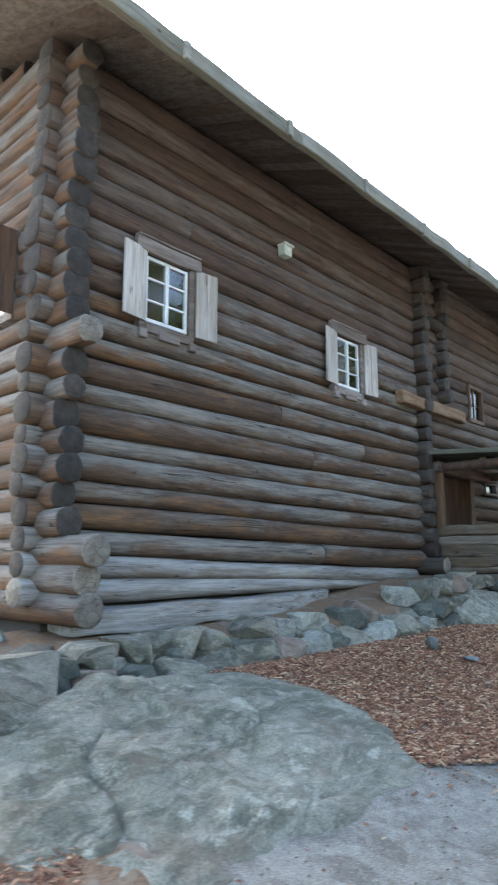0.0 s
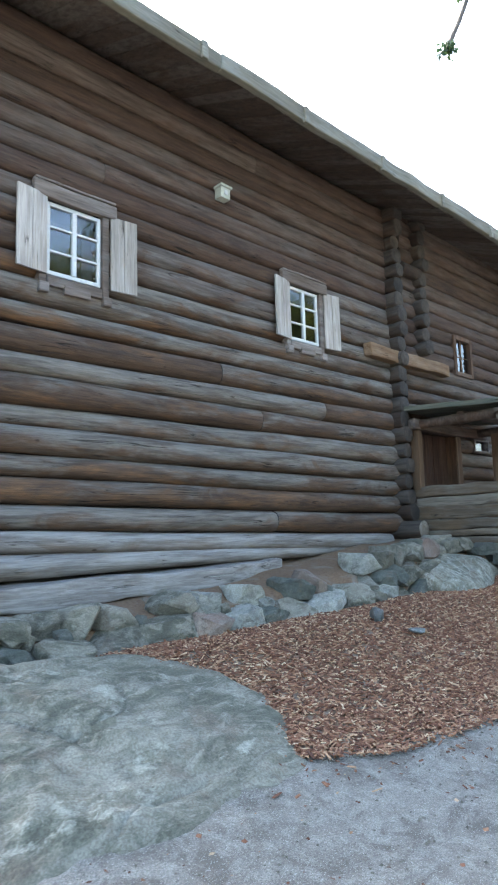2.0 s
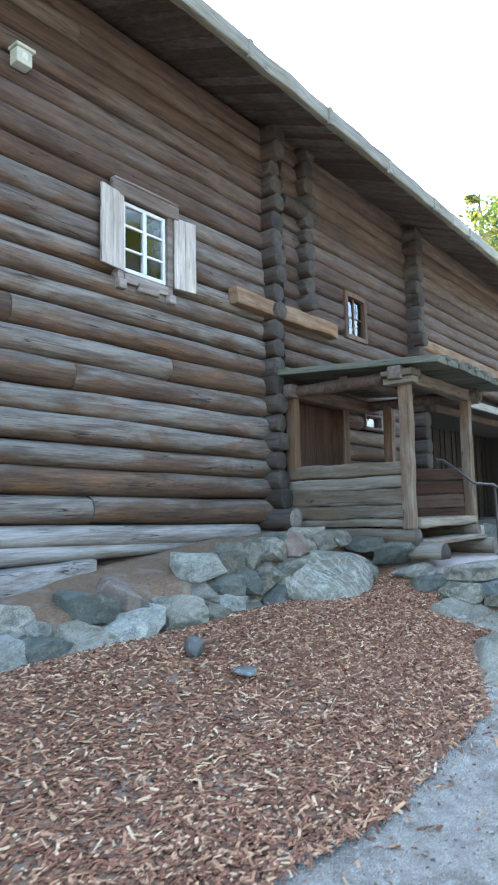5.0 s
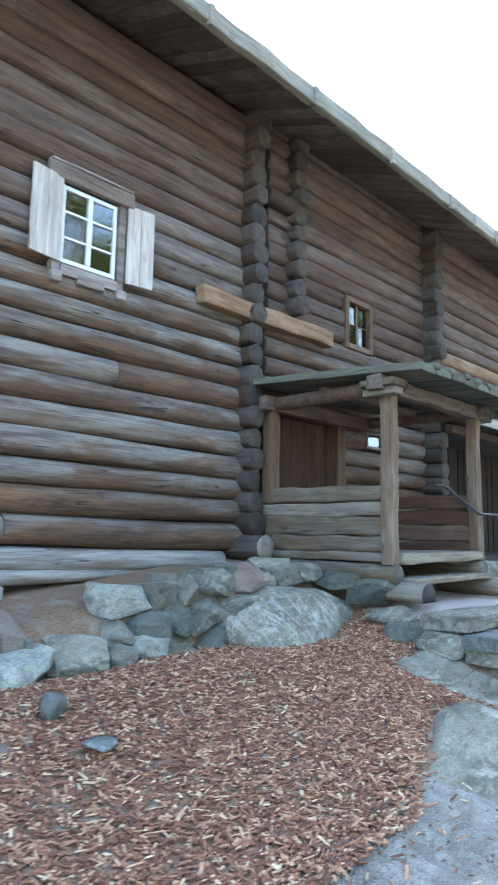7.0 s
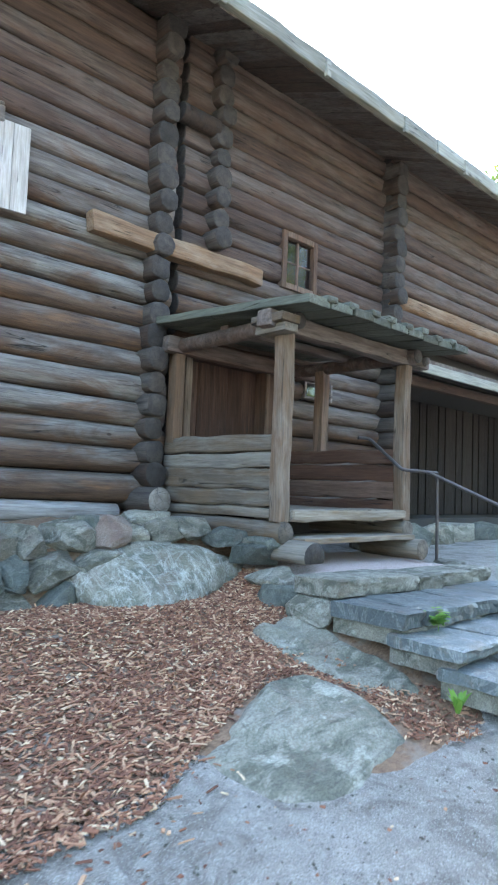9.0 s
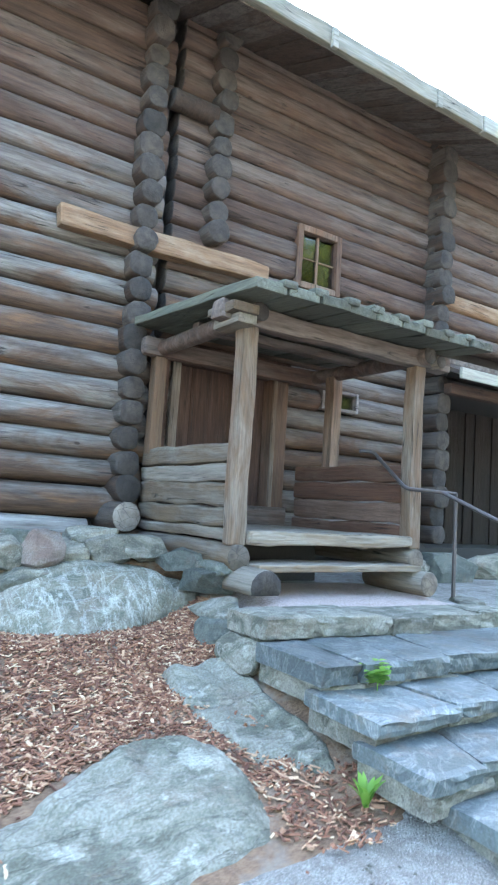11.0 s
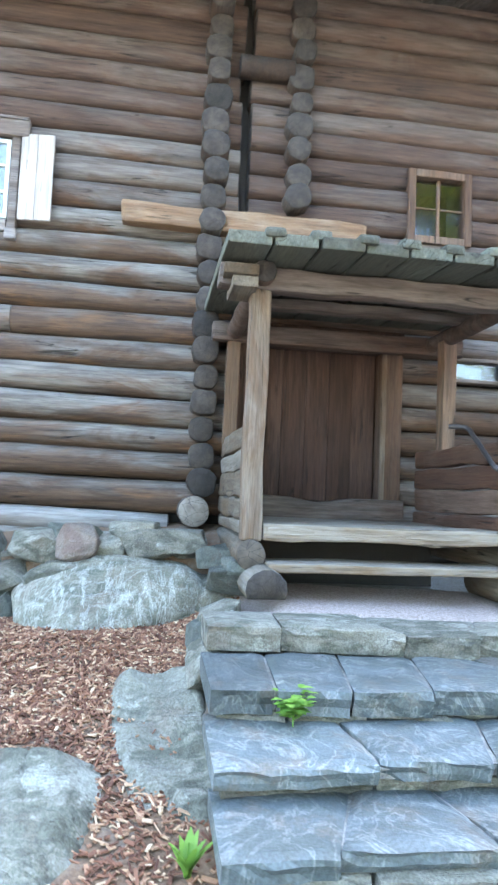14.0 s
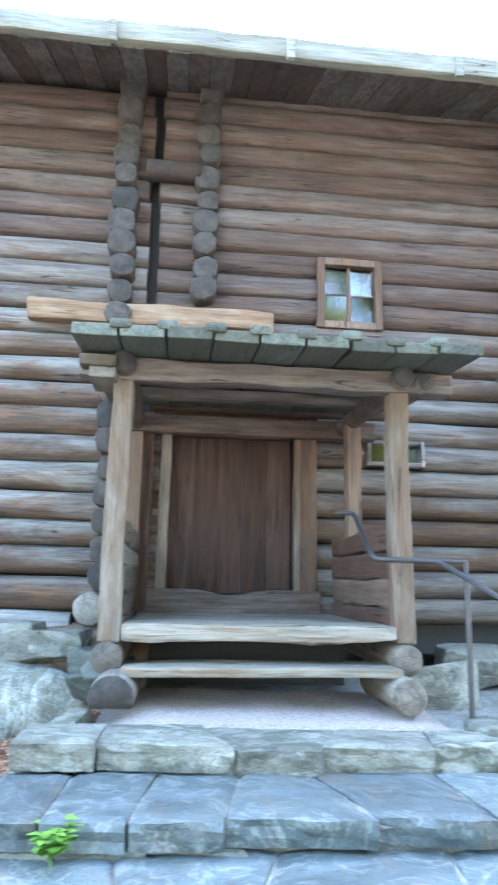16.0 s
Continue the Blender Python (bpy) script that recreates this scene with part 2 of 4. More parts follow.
def plain(name, colour, rough=0.6, metal=0.0, wear=0.25):
    m = Mat(name, rough)
    m.b.inputs["Metallic"].default_value = metal
    f = m.noise(30, detail=5, rough=0.7)
    dull = tuple(x * 0.6 for x in colour)
    return m.done(m.mix(m.step(f, 0.4, 0.7, 0.0, wear * 2), colour, dull), f, 0.15, 0.004)


M_WHITE = plain("white_paint", (0.56, 0.575, 0.56), 0.55)
M_IRON = plain("iron_pipe", (0.07, 0.062, 0.06), 0.5, 0.7)
M_BOX = plain("ivory_plastic", (0.42, 0.44, 0.37), 0.5)
# near-black colour that stands in for unlit rooms and the void under the porch
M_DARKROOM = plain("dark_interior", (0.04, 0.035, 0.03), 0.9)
M_BARK = plain("bark", (0.1, 0.08, 0.065), 0.95, 0, 0.5)


def leaf_material(name, stops):
    m = Mat(name, 0.6)
    m.b.inputs["Transmission Weight"].default_value = 0.0
    col = m.ramp(m.island, *stops)
    out = m.t.nodes["Material Output"]
    tr = m.n("ShaderNodeBsdfTranslucent")
    mx = m.n("ShaderNodeMixShader")
    m.put(tr, "Color", col), m.put(mx, 0, 0.4)
    m.t.links.new(m.b.outputs[0], mx.inputs[1]), m.t.links.new(tr.outputs[0], mx.inputs[2])
    m.t.links.new(mx.outputs[0], out.inputs["Surface"])
    return m.done(col)


M_LEAF = leaf_material("tree_leaf", ((0.0, (0.035, 0.07, 0.018)), (0.5, (0.07, 0.12, 0.025)), (0.8, (0.16, 0.17, 0.03)), (1.0, (0.28, 0.22, 0.04))))
M_FIR = leaf_material("dark_leaf", ((0.0, (0.02, 0.045, 0.025)), (1.0, (0.06, 0.1, 0.035))))
M_PLANT = leaf_material("herb_leaf", ((0.0, (0.12, 0.26, 0.04)), (1.0, (0.26, 0.42, 0.07))))


def glass_material():
    m = bpy.data.materials.new("old_glass")
    m.use_nodes = True
    t = m.node_tree
    for nd in list(t.nodes):
        t.nodes.remove(nd)
    out, mx = t.nodes.new("ShaderNodeOutputMaterial"), t.nodes.new("ShaderNodeMixShader")
    tr, gl, fr = t.nodes.new("ShaderNodeBsdfTransparent"), t.nodes.new("ShaderNodeBsdfGlossy"), t.nodes.new("ShaderNodeFresnel")
    tr.inputs[0].default_value = (0.75, 0.82, 0.82, 1)
    gl.inputs["Roughness"].default_value = 0.02
    fr.inputs["IOR"].default_value = 2.3
    tx, bp = t.nodes.new("ShaderNodeTexNoise"), t.nodes.new("ShaderNodeBump")
    tx.inputs["Scale"].default_value = 5
    bp.inputs["Strength"].default_value, bp.inputs["Distance"].default_value = 0.1, 0.012
    t.links.new(tx.outputs[0], bp.inputs["Height"]), t.links.new(bp.outputs[0], gl.inputs["Normal"])
    t.links.new(fr.outputs[0], mx.inputs[0]), t.links.new(tr.outputs[0], mx.inputs[1]), t.links.new(gl.outputs[0], mx.inputs[2])
    t.links.new(mx.outputs[0], out.inputs["Surface"])
    return m


M_GLASS = glass_material()


# ---- mesh helpers ----
def finish(name, data, mats, parent=None, label="", smooth=True):
    for m in mats if isinstance(mats, (list, tuple)) else [mats]:
        data.materials.append(m)
    if smooth:
        data.polygons.foreach_set("use_smooth", [True] * len(data.polygons))
    ob = new(name, data)
    if parent is not None:
        ob.parent = parent
    return tagged(ob, label) if label else ob


def part(name, bm, mat, parent=None, label="", smooth=False):
    data = bpy.data.meshes.new(name)
    bm.to_mesh(data)
    bm.free()
    return finish(name, data, mat, parent, label, smooth)


def raw(name, verts, faces, mats, parent=None, label="", smooth=True, slots=None):
    data = bpy.data.meshes.new(name)
    data.from_pydata(verts, [], faces)
    if slots:
        data.polygons.foreach_set("material_index", slots)
    return finish(name, data, mats, parent, label, smooth)


def thing(name, label, category, at=(0, 0, 0), group="", kind=""):
    return tagged(new(name), label, category, group, kind)


def log(name, axis, a, b, c1, c2, r, mats, parent, seed, label="", flat=1.0, rough=0.03, segs=None, tilt=0.0, around=14, sq=0.0, r2=None):
    """A hewn log along the axis (0 x, 1 y, 2 z) from a to b; c1, c2 its centre in the other two axes; flat squeezes the second."""
    rnd = random.Random(seed)
    n = segs or max(3, int(abs(b - a) / 0.22))
    verts, faces, slots = [], [], []
    off = rnd.uniform(0, 500)
    p1, p2 = rnd.uniform(0, 6), rnd.uniform(0, 6)
    for i in range(n + 1):
        s = a + (b - a) * i / n
        w1 = 0.02 * noise.noise((s * 0.35, off, 1)) * min(1, abs(b - a) / 3)
        w2 = 0.022 * noise.noise((s * 0.4, off, 7)) * min(1, abs(b - a) / 3) + tilt * (s - a)
        rr = (r + ((r2 or r) - r) * i / n) * (1 + 0.06 * noise.noise((s * 0.5, off, 3)) + 0.025 * noise.noise((s * 1.7, off, 9)))
        for k in range(around):
            th = 2 * math.pi * k / around
            q = rr * (1 + rough * noise.noise((math.cos(th) * 1.6 + off, math.sin(th) * 1.6, s * 1.1)) + 0.5 * rough * noise.noise((math.cos(th) * 4, math.sin(th) * 4 + off, s * 0.7)))
            q *= 1 + sq * ((math.cos(th) ** 4 + math.sin(th) ** 4) ** -0.25 - 1)
            u, v = q * math.cos(th) + w1 + c1, q * math.sin(th) * flat + w2 + c2
            verts.append((s, u, v) if axis == 0 else (u, s, v) if axis == 1 else (u, v, s))
    for i in range(n):
        for k in range(around):
            k2 = (k + 1) % around
            f = (i * around + k, i * around + k2, (i + 1) * around + k2, (i + 1) * around + k)
            faces.append(f if axis == 1 else f[::-1])
            slots.append(0)
    for end in (0, n):
        base = len(verts)
        ring = [verts[end * around + k] for k in range(around)]
        c = [sum(p[j] for p in ring) / around for j in range(3)]
        push = 0.012 * (1 if end else -1) * (1 if b > a else -1)
        inner = []
        for p in ring:
            q = [c[j] + (p[j] - c[j]) * 0.9 for j in range(3)]
            q[axis] += push
            inner.append(tuple(q))
        verts.extend(inner)
        for k in range(around):
            k2 = (k + 1) % around
            f = (end * around + k, end * around + k2, base + k2, base + k)
            flip = (end == 0) == (axis == 1)
            faces.append(f[::-1] if flip else f)
            slots.append(1)
        cap = tuple(range(base, base + around))
        faces.append(cap[::-1] if (end == 0) == (axis == 1) else cap)
        slots.append(1)
    ob = raw(name, verts, faces, mats if isinstance(mats, list) else [mats, M_END], parent, label, True, slots)
    return ob


def box_bm(x0, x1, y0, y1, z0, z1, bevel=0.008, cuts=0, wob=0.0, seed=0):
    bm = bmesh.new()
    bmesh.ops.create_cube(bm, size=1)
    for v in bm.verts:
        v.co = Vector(((x0 + x1) / 2 + v.co.x * (x1 - x0), (y0 + y1) / 2 + v.co.y * (y1 - y0), (z0 + z1) / 2 + v.co.z * (z1 - z0)))
    if bevel:
        bmesh.ops.bevel(bm, geom=bm.edges[:], offset=bevel, segments=2, profile=0.6, affect="EDGES")
    if cuts:
        big = max(x1 - x0, y1 - y0, z1 - z0)
        bmesh.ops.subdivide_edges(bm, edges=[e for e in bm.edges if e.calc_length() > 0.5 * big], cuts=cuts, use_grid_fill=True)
    if wob:
        for v in bm.verts:
            v.co += wob * noise.noise_vector(v.co * 2.3 + Vector((seed * 3.1, seed, 0)))
    return bm


def board(name, x0, x1, y0, y1, z0, z1, mat, parent=None, label="", bevel=0.008, cuts=0, wob=0.0, seed=0):
    return part(name, box_bm(x0, x1, y0, y1, z0, z1, bevel, cuts, wob, seed), mat, parent, label)


def stone_mesh(seed, size, square=0.45, rugged=0.16, sub=3):
    """A rough stone: a squared ball cut by a few flat breaks."""
    rnd = random.Random(seed)
    bm = bmesh.new()
    bmesh.ops.create_icosphere(bm, subdivisions=sub, radius=1)
    cutsets = []
    for _ in range(13):
        d = Vector((rnd.gauss(0, 1), rnd.gauss(0, 1), rnd.gauss(0, 1))).normalized()
        cutsets.append((d, rnd.uniform(0.6, 0.95)))
    o = Vector((rnd.uniform(0, 90), rnd.uniform(0, 90), 0))
    for v in bm.verts:
        p = v.co.copy()
        m = max(abs(p.x), abs(p.y), abs(p.z))
        p = p.lerp(p / m, square)
        for d, lim in cutsets:
            k = p.dot(d)
            if k > lim:
                p -= d * (k - lim) * 0.92
        p *= 1 + rugged * noise.noise(p * 1.3 + o) + rugged * 0.5 * noise.noise(p * 3.7 + o) + rugged * 0.25 * noise.noise(p * 9 + o)
        v.co = Vector((p.x * size[0], p.y * size[1], p.z * size[2]))
    return bm


def rubble_mesh(seed, size):
    """A broken stone: the hull of a few points, with worn edges."""
    rnd = random.Random(seed)
    bm = bmesh.new()
    for _ in range(22):
        p = Vector((rnd.uniform(-1, 1), rnd.uniform(-1, 1), rnd.uniform(-1, 1)))
        m = max(abs(p.x), abs(p.y), abs(p.z))
        p = (p / m).lerp(p.normalized() * 1.1, rnd.uniform(0.0, 0.55))
        bm.verts.new((p.x * size[0], p.y * size[1], p.z * size[2]))
    h = bmesh.ops.convex_hull(bm, input=bm.verts[:])
    bmesh.ops.delete(bm, geom=[v for v in bm.verts if not v.link_faces], context="VERTS")
    bmesh.ops.dissolve_limit(bm, angle_limit=radians(14), verts=bm.verts[:], edges=bm.edges[:])
    bmesh.ops.bevel(bm, geom=bm.edges[:], offset=min(size) * 0.055, segments=2, profile=0.6, affect="EDGES")
    bmesh.ops.triangulate(bm, faces=bm.faces[:])
    bmesh.ops.subdivide_edges(bm, edges=[e for e in bm.edges if e.calc_length() > 0.05], cuts=2)
    o = Vector((seed * 1.7, seed * 0.3, 0))
    for v in bm.verts:
        v.co += 0.016 * noise.noise_vector(v.co * 9 + o) + 0.007 * noise.noise_vector(v.co * 26 + o)
    return bm


def rubble(name, at, size, mat, parent, seed, turn=0.0, tip=0.0):
    bm = rubble_mesh(seed, size)
    bmesh.ops.transform(bm, matrix=pose(*at, tip, 0, turn), verts=bm.verts)
    return part(name, bm, mat, parent, "", False)


def stone(name, at, size, mat, parent, seed, label="", turn=0.0, square=0.45, rugged=0.16, sub=3, tip=0.0):
    bm = stone_mesh(seed, size, square, rugged, sub)
    bmesh.ops.transform(bm, matrix=pose(*at, tip, 0, turn), verts=bm.verts)
    ob = part(name, bm, mat, parent, label, True)
    return ob


def smooth01(a, b, x):
    t = max(0.0, min(1.0, (x - a) / (b - a)))
    return t * t * (3 - 2 * t)


def tube(points, r, around=10):
    bm = bmesh.new()
    rings = []
    pts = [Vector(p) for p in points]
    for i, p in enumerate(pts):
        d = (pts[min(i + 1, len(pts) - 1)] - pts[max(i - 1, 0)]).normalized()
        s = d.orthogonal().normalized() if not rings else (side - d * side.dot(d)).normalized()
        side = s
        u = d.cross(s)
        rings.append([bm.verts.new(p + r * (math.cos(2 * math.pi * k / around) * s + math.sin(2 * math.pi * k / around) * u)) for k in range(around)])
    for a, b in zip(rings, rings[1:]):
        for k in range(around):
            bm.faces.new((a[k], a[(k + 1) % around], b[(k + 1) % around], b[k]))
    bm.faces.new(rings[0][::-1]), bm.faces.new(rings[-1])
    return bm


def bent(points, r, around=10):
    """A pipe with rounded bends."""
    out = [Vector(points[0])]
    for a, b, c in zip(points, points[1:], points[2:]):
        a, b, c = Vector(a), Vector(b), Vector(c)
        p, q = b + (a - b).normalized() * 0.06, b + (c - b).normalized() * 0.06
        for t in (0, 0.25, 0.5, 0.75, 1):
            out.append(p.lerp(b, t).lerp(b.lerp(q, t), t))
    out.append(Vector(points[-1]))
    return tube(out, r, around)


# ---- ground ----
def ground_z(x, y):
    u = max(0.0, -1.9 - x)
    z = 0.16 * u + 0.035 * u * u
    z = min(z + max(-0.2, min(0.22, 0.04 * (y - 7))), 0.58 + max(-0.1, min(0.1, 0.02 * (y - 7))))
    s = smooth01(11.3, 12.1, y)
    if s > 0:
        up = max(0.1, min(0.9, 0.1 + 0.34 * (-0.85 - x)))
        if -3.4 < x < -0.6 and y < 15.2:
            up -= 0.14
        z = z * (1 - s) + up * s
    fade = 1 - smooth01(25, 60, max(abs(x), abs(y - 8)))
    return z * fade + fade * (0.018 * noise.noise((x * 0.9, y * 0.9, 0)) + 0.006 * noise.noise((x * 5, y * 5, 3)))


def lines(lo, hi, step, far):
    mid = list(np.arange(lo, hi + 0.001, step))
    d, out = step, []
    while hi + sum(out) < far:
        d *= 1.35
        out.append(d)
    right = list(hi + np.cumsum(out))
    left = list(lo - np.cumsum(out))[::-1]
    return left + mid + right


gx, gy = lines(-7.0, 3.0, 0.1, 400), lines(-1.0, 18.0, 0.1, 400)
gv = [(x, y, ground_z(x, y)) for y in gy for x in gx]
nx = len(gx)
gf = [(j * nx + i, j * nx + i + 1, (j + 1) * nx + i + 1, (j + 1) * nx + i) for j in range(len(gy) - 1) for i in range(nx - 1)]
ground = tagged(raw("ground", gv, gf, M_GROUND), "trodden grey gravel path and bare ground", "ground", kind="structure")


def chip_edge(y):
    """The near edge of the wood-chip bed."""
    return float(np.interp(y, [3.6, 4.4, 5.0, 5.5, 6.2, 7.3, 8.6, 9.1, 9.6, 10.6, 11.4, 11.9], [-4.6, -3.0, -2.65, -2.38, -2.26, -2.08, -2.18, -2.16, -2.45, -2.92, -3.42, -4.2]))


def bed_edge(y):
    """Needle litter reaches further than the chips, round the bedrock hump."""
    return max(chip_edge(y), float(np.interp(y, [9.0, 9.6, 10.4, 11.2, 11.9], [-4.0, -2.35, -1.62, -1.5, -1.75])))


def stone_front(y):
    return float(np.interp(y, [2, 4, 6, 8, 9.5, 10.5, 12], [-4.85, -4.85, -4.88, -4.85, -4.82, -4.78, -4.7]))


def chip_bed():
    verts, faces, idx = [], [], {}
    ys = np.arange(3.6, 12.0, 0.1)
    n = 26
    for j, y in enumerate(ys):
        a, b = stone_front(y) - 0.4, bed_edge(y) + 0.09 * noise.noise((y * 3, 0, 0)) + 0.1 * noise.noise((y * 1.1, 4, 0))
        for i in range(n):
            x = a + (b - a) * i / (n - 1)
            lift = 0.03 * min(1, (n - 1 - i) / 3) - 0.012
            verts.append((x, y, ground_z(x, y) + lift + 0.01 * noise.noise((x * 6, y * 6, 0))))
    for j in range(len(ys) - 1):
        for i in range(n - 1):
            faces.append((j * n + i, j * n + i + 1, (j + 1) * n + i + 1, (j + 1) * n + i))
    return tagged(raw("mulch_bed", verts, faces, M_LITTER), "reddish brown bed of needles and bark below the wall", "mulch", kind="structure")


chip_bed()


def litter_patch(x0, x1, y0, y1):
    n = 20
    vs, fs = [], []
    for j in range(n + 1):
        for i in range(n + 1):
            u, v = i / n, j / n
            x, y = x0 + (x1 - x0) * u, y0 + (y1 - y0) * v
            d = math.hypot(2 * u - 1, 2 * v - 1) + 0.25 * noise.noise((x * 4, y * 4, 2))
            vs.append((x, y, ground_z(x, y) + 0.03 - 0.07 * smooth01(0.7, 1.0, d)))
    fs = [(j * (n + 1) + i, j * (n + 1) + i + 1, (j + 1) * (n + 1) + i + 1, (j + 1) * (n + 1) + i) for j in range(n) for i in range(n)]
    tagged(raw("mulch_patch", vs, fs, M_LITTER), "brown needle litter at the foot of the bedrock", "mulch", kind="structure")


litter_patch(-4.3, -2.1, 0.2, 2.6)


def outcrop(name, label, mat, cx, cy, rx, ry, turn, h, seed, ledges=(), low=0.12, power=3.0, crack=0.5, dip=(0.68, -0.73), sink=0.0):
    """Bedrock that breaks through the ground: worn planes that step down along the dip, parted by cracks, with a rim that dives under."""
    n = 170
    verts, faces = [], []
    ca, sa = math.cos(radians(turn)), math.sin(radians(turn))
    o = seed * 7.3
    for j in range(n + 1):
        for i in range(n + 1):
            u, v = 2.3 * i / n - 1.15, 2.3 * j / n - 1.15
            x, y = cx + u * rx * ca - v * ry * sa, cy + u * rx * sa + v * ry * ca
            d = (abs(u) ** power + abs(v) ** power) ** (1 / power)
            d += 0.2 * noise.noise((x * 1.3, y * 1.3, o)) + 0.07 * noise.noise((x * 4, y * 4, o))
            body = 1 - smooth01(0.62, 1.06, d)
            wave = noise.noise((x * 0.9, y * 0.9, o))
            q = dip[0] * (x - cx) + dip[1] * (y - cy) + 0.3 * wave + 0.07 * noise.noise((x * 3.3, y * 3.3, o + 4))
            relief = 0.75 + 0.4 * wave + 0.13 * noise.noise((x * 2.4, y * 2.8, o + 2)) + 0.05 * noise.noise((x * 8, y * 8, o)) + 0.03 * noise.noise((x * 21, y * 21, o))
            for at, drop in ledges:
                relief += 0.18 * drop * math.exp(-((q - at) / 0.3) ** 2) * (q < at) - drop * smooth01(at, at + 0.09, q)
            seam = abs(noise.noise((x * 1.1 + 0.4 * wave, y * 0.8, o + 9)))
            relief -= crack * math.exp(-(seam / 0.014) ** 2) + 0.3 * abs(noise.noise((x * 2.6 + 0.5 * wave, y * 4.2, o + 5))) + 0.12 * abs(noise.noise((x * 9, y * 7, o + 6))) - 0.12
            relief *= 1 - sink * smooth01(-0.1, 0.7, v)
            verts.append((x, y, ground_z(x, y) - low + body * (low + h * relief)))
    m = n + 1
    for j in range(n):
        for i in range(n):
            faces.append((j * m + i, j * m + i + 1, (j + 1) * m + i + 1, (j + 1) * m + i))
    return tagged(raw(name, verts, faces, mat), label, "bedrock", kind="structure")


outcrop("bedrock", "smooth greenish grey bedrock outcrop in front of the foundation", M_ROCK, -3.72, 3.6, 1.28, 2.15, 2, 0.28, 3, ((-0.1, 0.3), (0.75, 0.2)), crack=0.2, sink=0.7)
outcrop("bedrock", "rough grey bedrock hump beside the gravel path", M_ROCK, -2.25, 10.35, 0.66, 0.95, 10, 0.13, 15, ((0.0, 0.3), (0.45, 0.25)), power=2.6, crack=0.12)
outcrop("bedrock", "narrow grey rock ridge beside the slate steps", M_ROCK, -2.9, 11.32, 0.85, 0.34, 8, 0.14, 12, ((-0.2, 0.25), (0.25, 0.3)), power=4.0, crack=0.15)


# ---- house: walls of logs ----
W = -6.15          # face of the long wall
PITCH, R = 0.283, 0.165
# heights of the joints between the rows, at the gable corner and at the porch
JOINT_A = [1.483, 1.738, 2.0, 2.3, 2.54, 2.857, 3.075, 3.42, 3.645, 3.978, 4.21, 4.508, 4.77, 5.076, 5.39]
JOINT_B = [1.26, 1.5, 1.85, 2.16, 2.44, 2.75, 3.08, 3.36, 3.69, 3.98, 4.26, 4.54, 4.82, 5.1, 5.38]
while len(JOINT_A) < 25:
    JOINT_A.append(JOINT_A[-1] + 0.286)
    JOINT_B.append(JOINT_B[-1] + 0.284)
ROWS_Z = [1.465 + PITCH * k for k in range(23)]
OPEN = [(4.66, 5.48, 4.5, 5.52), (8.72, 9.54, 4.5, 5.52), (13.98, 14.66, 4.78, 5.6), (12.2, 13.75, 1.3, 3.5), (14.5, 15.16, 3.16, 3.42)]


def soffit_z(x):
    return 7.2 + (-4.95 - x) * 0.42


def core(name, x0, x1, y0, y1, z0, z1, holes):
    """The inside of a wall, with its openings cut through it."""
    bm = bmesh.new()
    ys = sorted({y0, y1, *[min(max(v, y0), y1) for h in holes for v in h[:2]]})
    zs = sorted({z0, z1, *[min(max(v, z0), z1) for h in holes for v in h[2:]]})
    for ya, yb in zip(ys, ys[1:]):
        for za, zb in zip(zs, zs[1:]):
            ym, zm = (ya + yb) / 2, (za + zb) / 2
            if any(h[0] < ym < h[1] and h[2] < zm < h[3] for h in holes):
                continue
            bmesh.ops.create_cube(bm, size=1, matrix=Matrix.LocRotScale(((x0 + x1) / 2, ym, zm), None, (x1 - x0, yb - ya, zb - za)))
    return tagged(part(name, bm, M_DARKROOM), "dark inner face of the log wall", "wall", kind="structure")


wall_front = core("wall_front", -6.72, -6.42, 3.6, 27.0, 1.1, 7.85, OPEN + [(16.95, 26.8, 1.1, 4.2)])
seed = [100]


def row(name, za, zb, y0, y1, mats, parent, half_a, half_b, x=W - R):
    """One course of the wall from y0 to y1, its centre rising from za to zb; the openings interrupt it."""
    seed[0] += 1
    rnd = random.Random(seed[0])
    zm = (za + zb) / 2
    spans = [(y0, y1)]
    for a, b, lo, hi in OPEN:
        here = za + (zb - za) * min(1, max(0, (a - y0) / (y1 - y0)))
        if lo - 0.06 < here < hi + 0.06:
            spans = [s for p in spans for s in ((p[0], min(p[1], a)), (max(p[0], b), p[1])) if s[1] - s[0] > 0.08]
    # some long rows are made of two trunks, scarfed end to end
    cut = rnd.uniform(y0 + 1.2, y1 - 1.2) if y1 - y0 > 5 and rnd.random() < 0.3 and len(spans) == 1 else None
    if cut:
        spans = [(y0, cut), (cut + 0.006, y1)]
    high = zm > 4.9
    plump = rnd.uniform(1.02, 1.06) if high else rnd.uniform(0.985, 1.03)
    dx, sq, flat = rnd.uniform(-0.015, 0.015), rnd.uniform(0.6, 0.95) if high else rnd.uniform(0.05, 0.35), 0.9
    for i, (a, b) in enumerate(spans):
        ua, ub = (a - y0) / (y1 - y0), (b - y0) / (y1 - y0)
        r1, r2 = [(half_a + (half_b - half_a) * u) / flat * plump for u in (ua, ub)]
        log("log", 1, a, b, x + dx, za + (zb - za) * ua, r1, mats, parent, seed[0] * 3 + i, rough=0.07, around=18, flat=flat, sq=sq, tilt=(zb - za) / (y1 - y0), r2=r2)


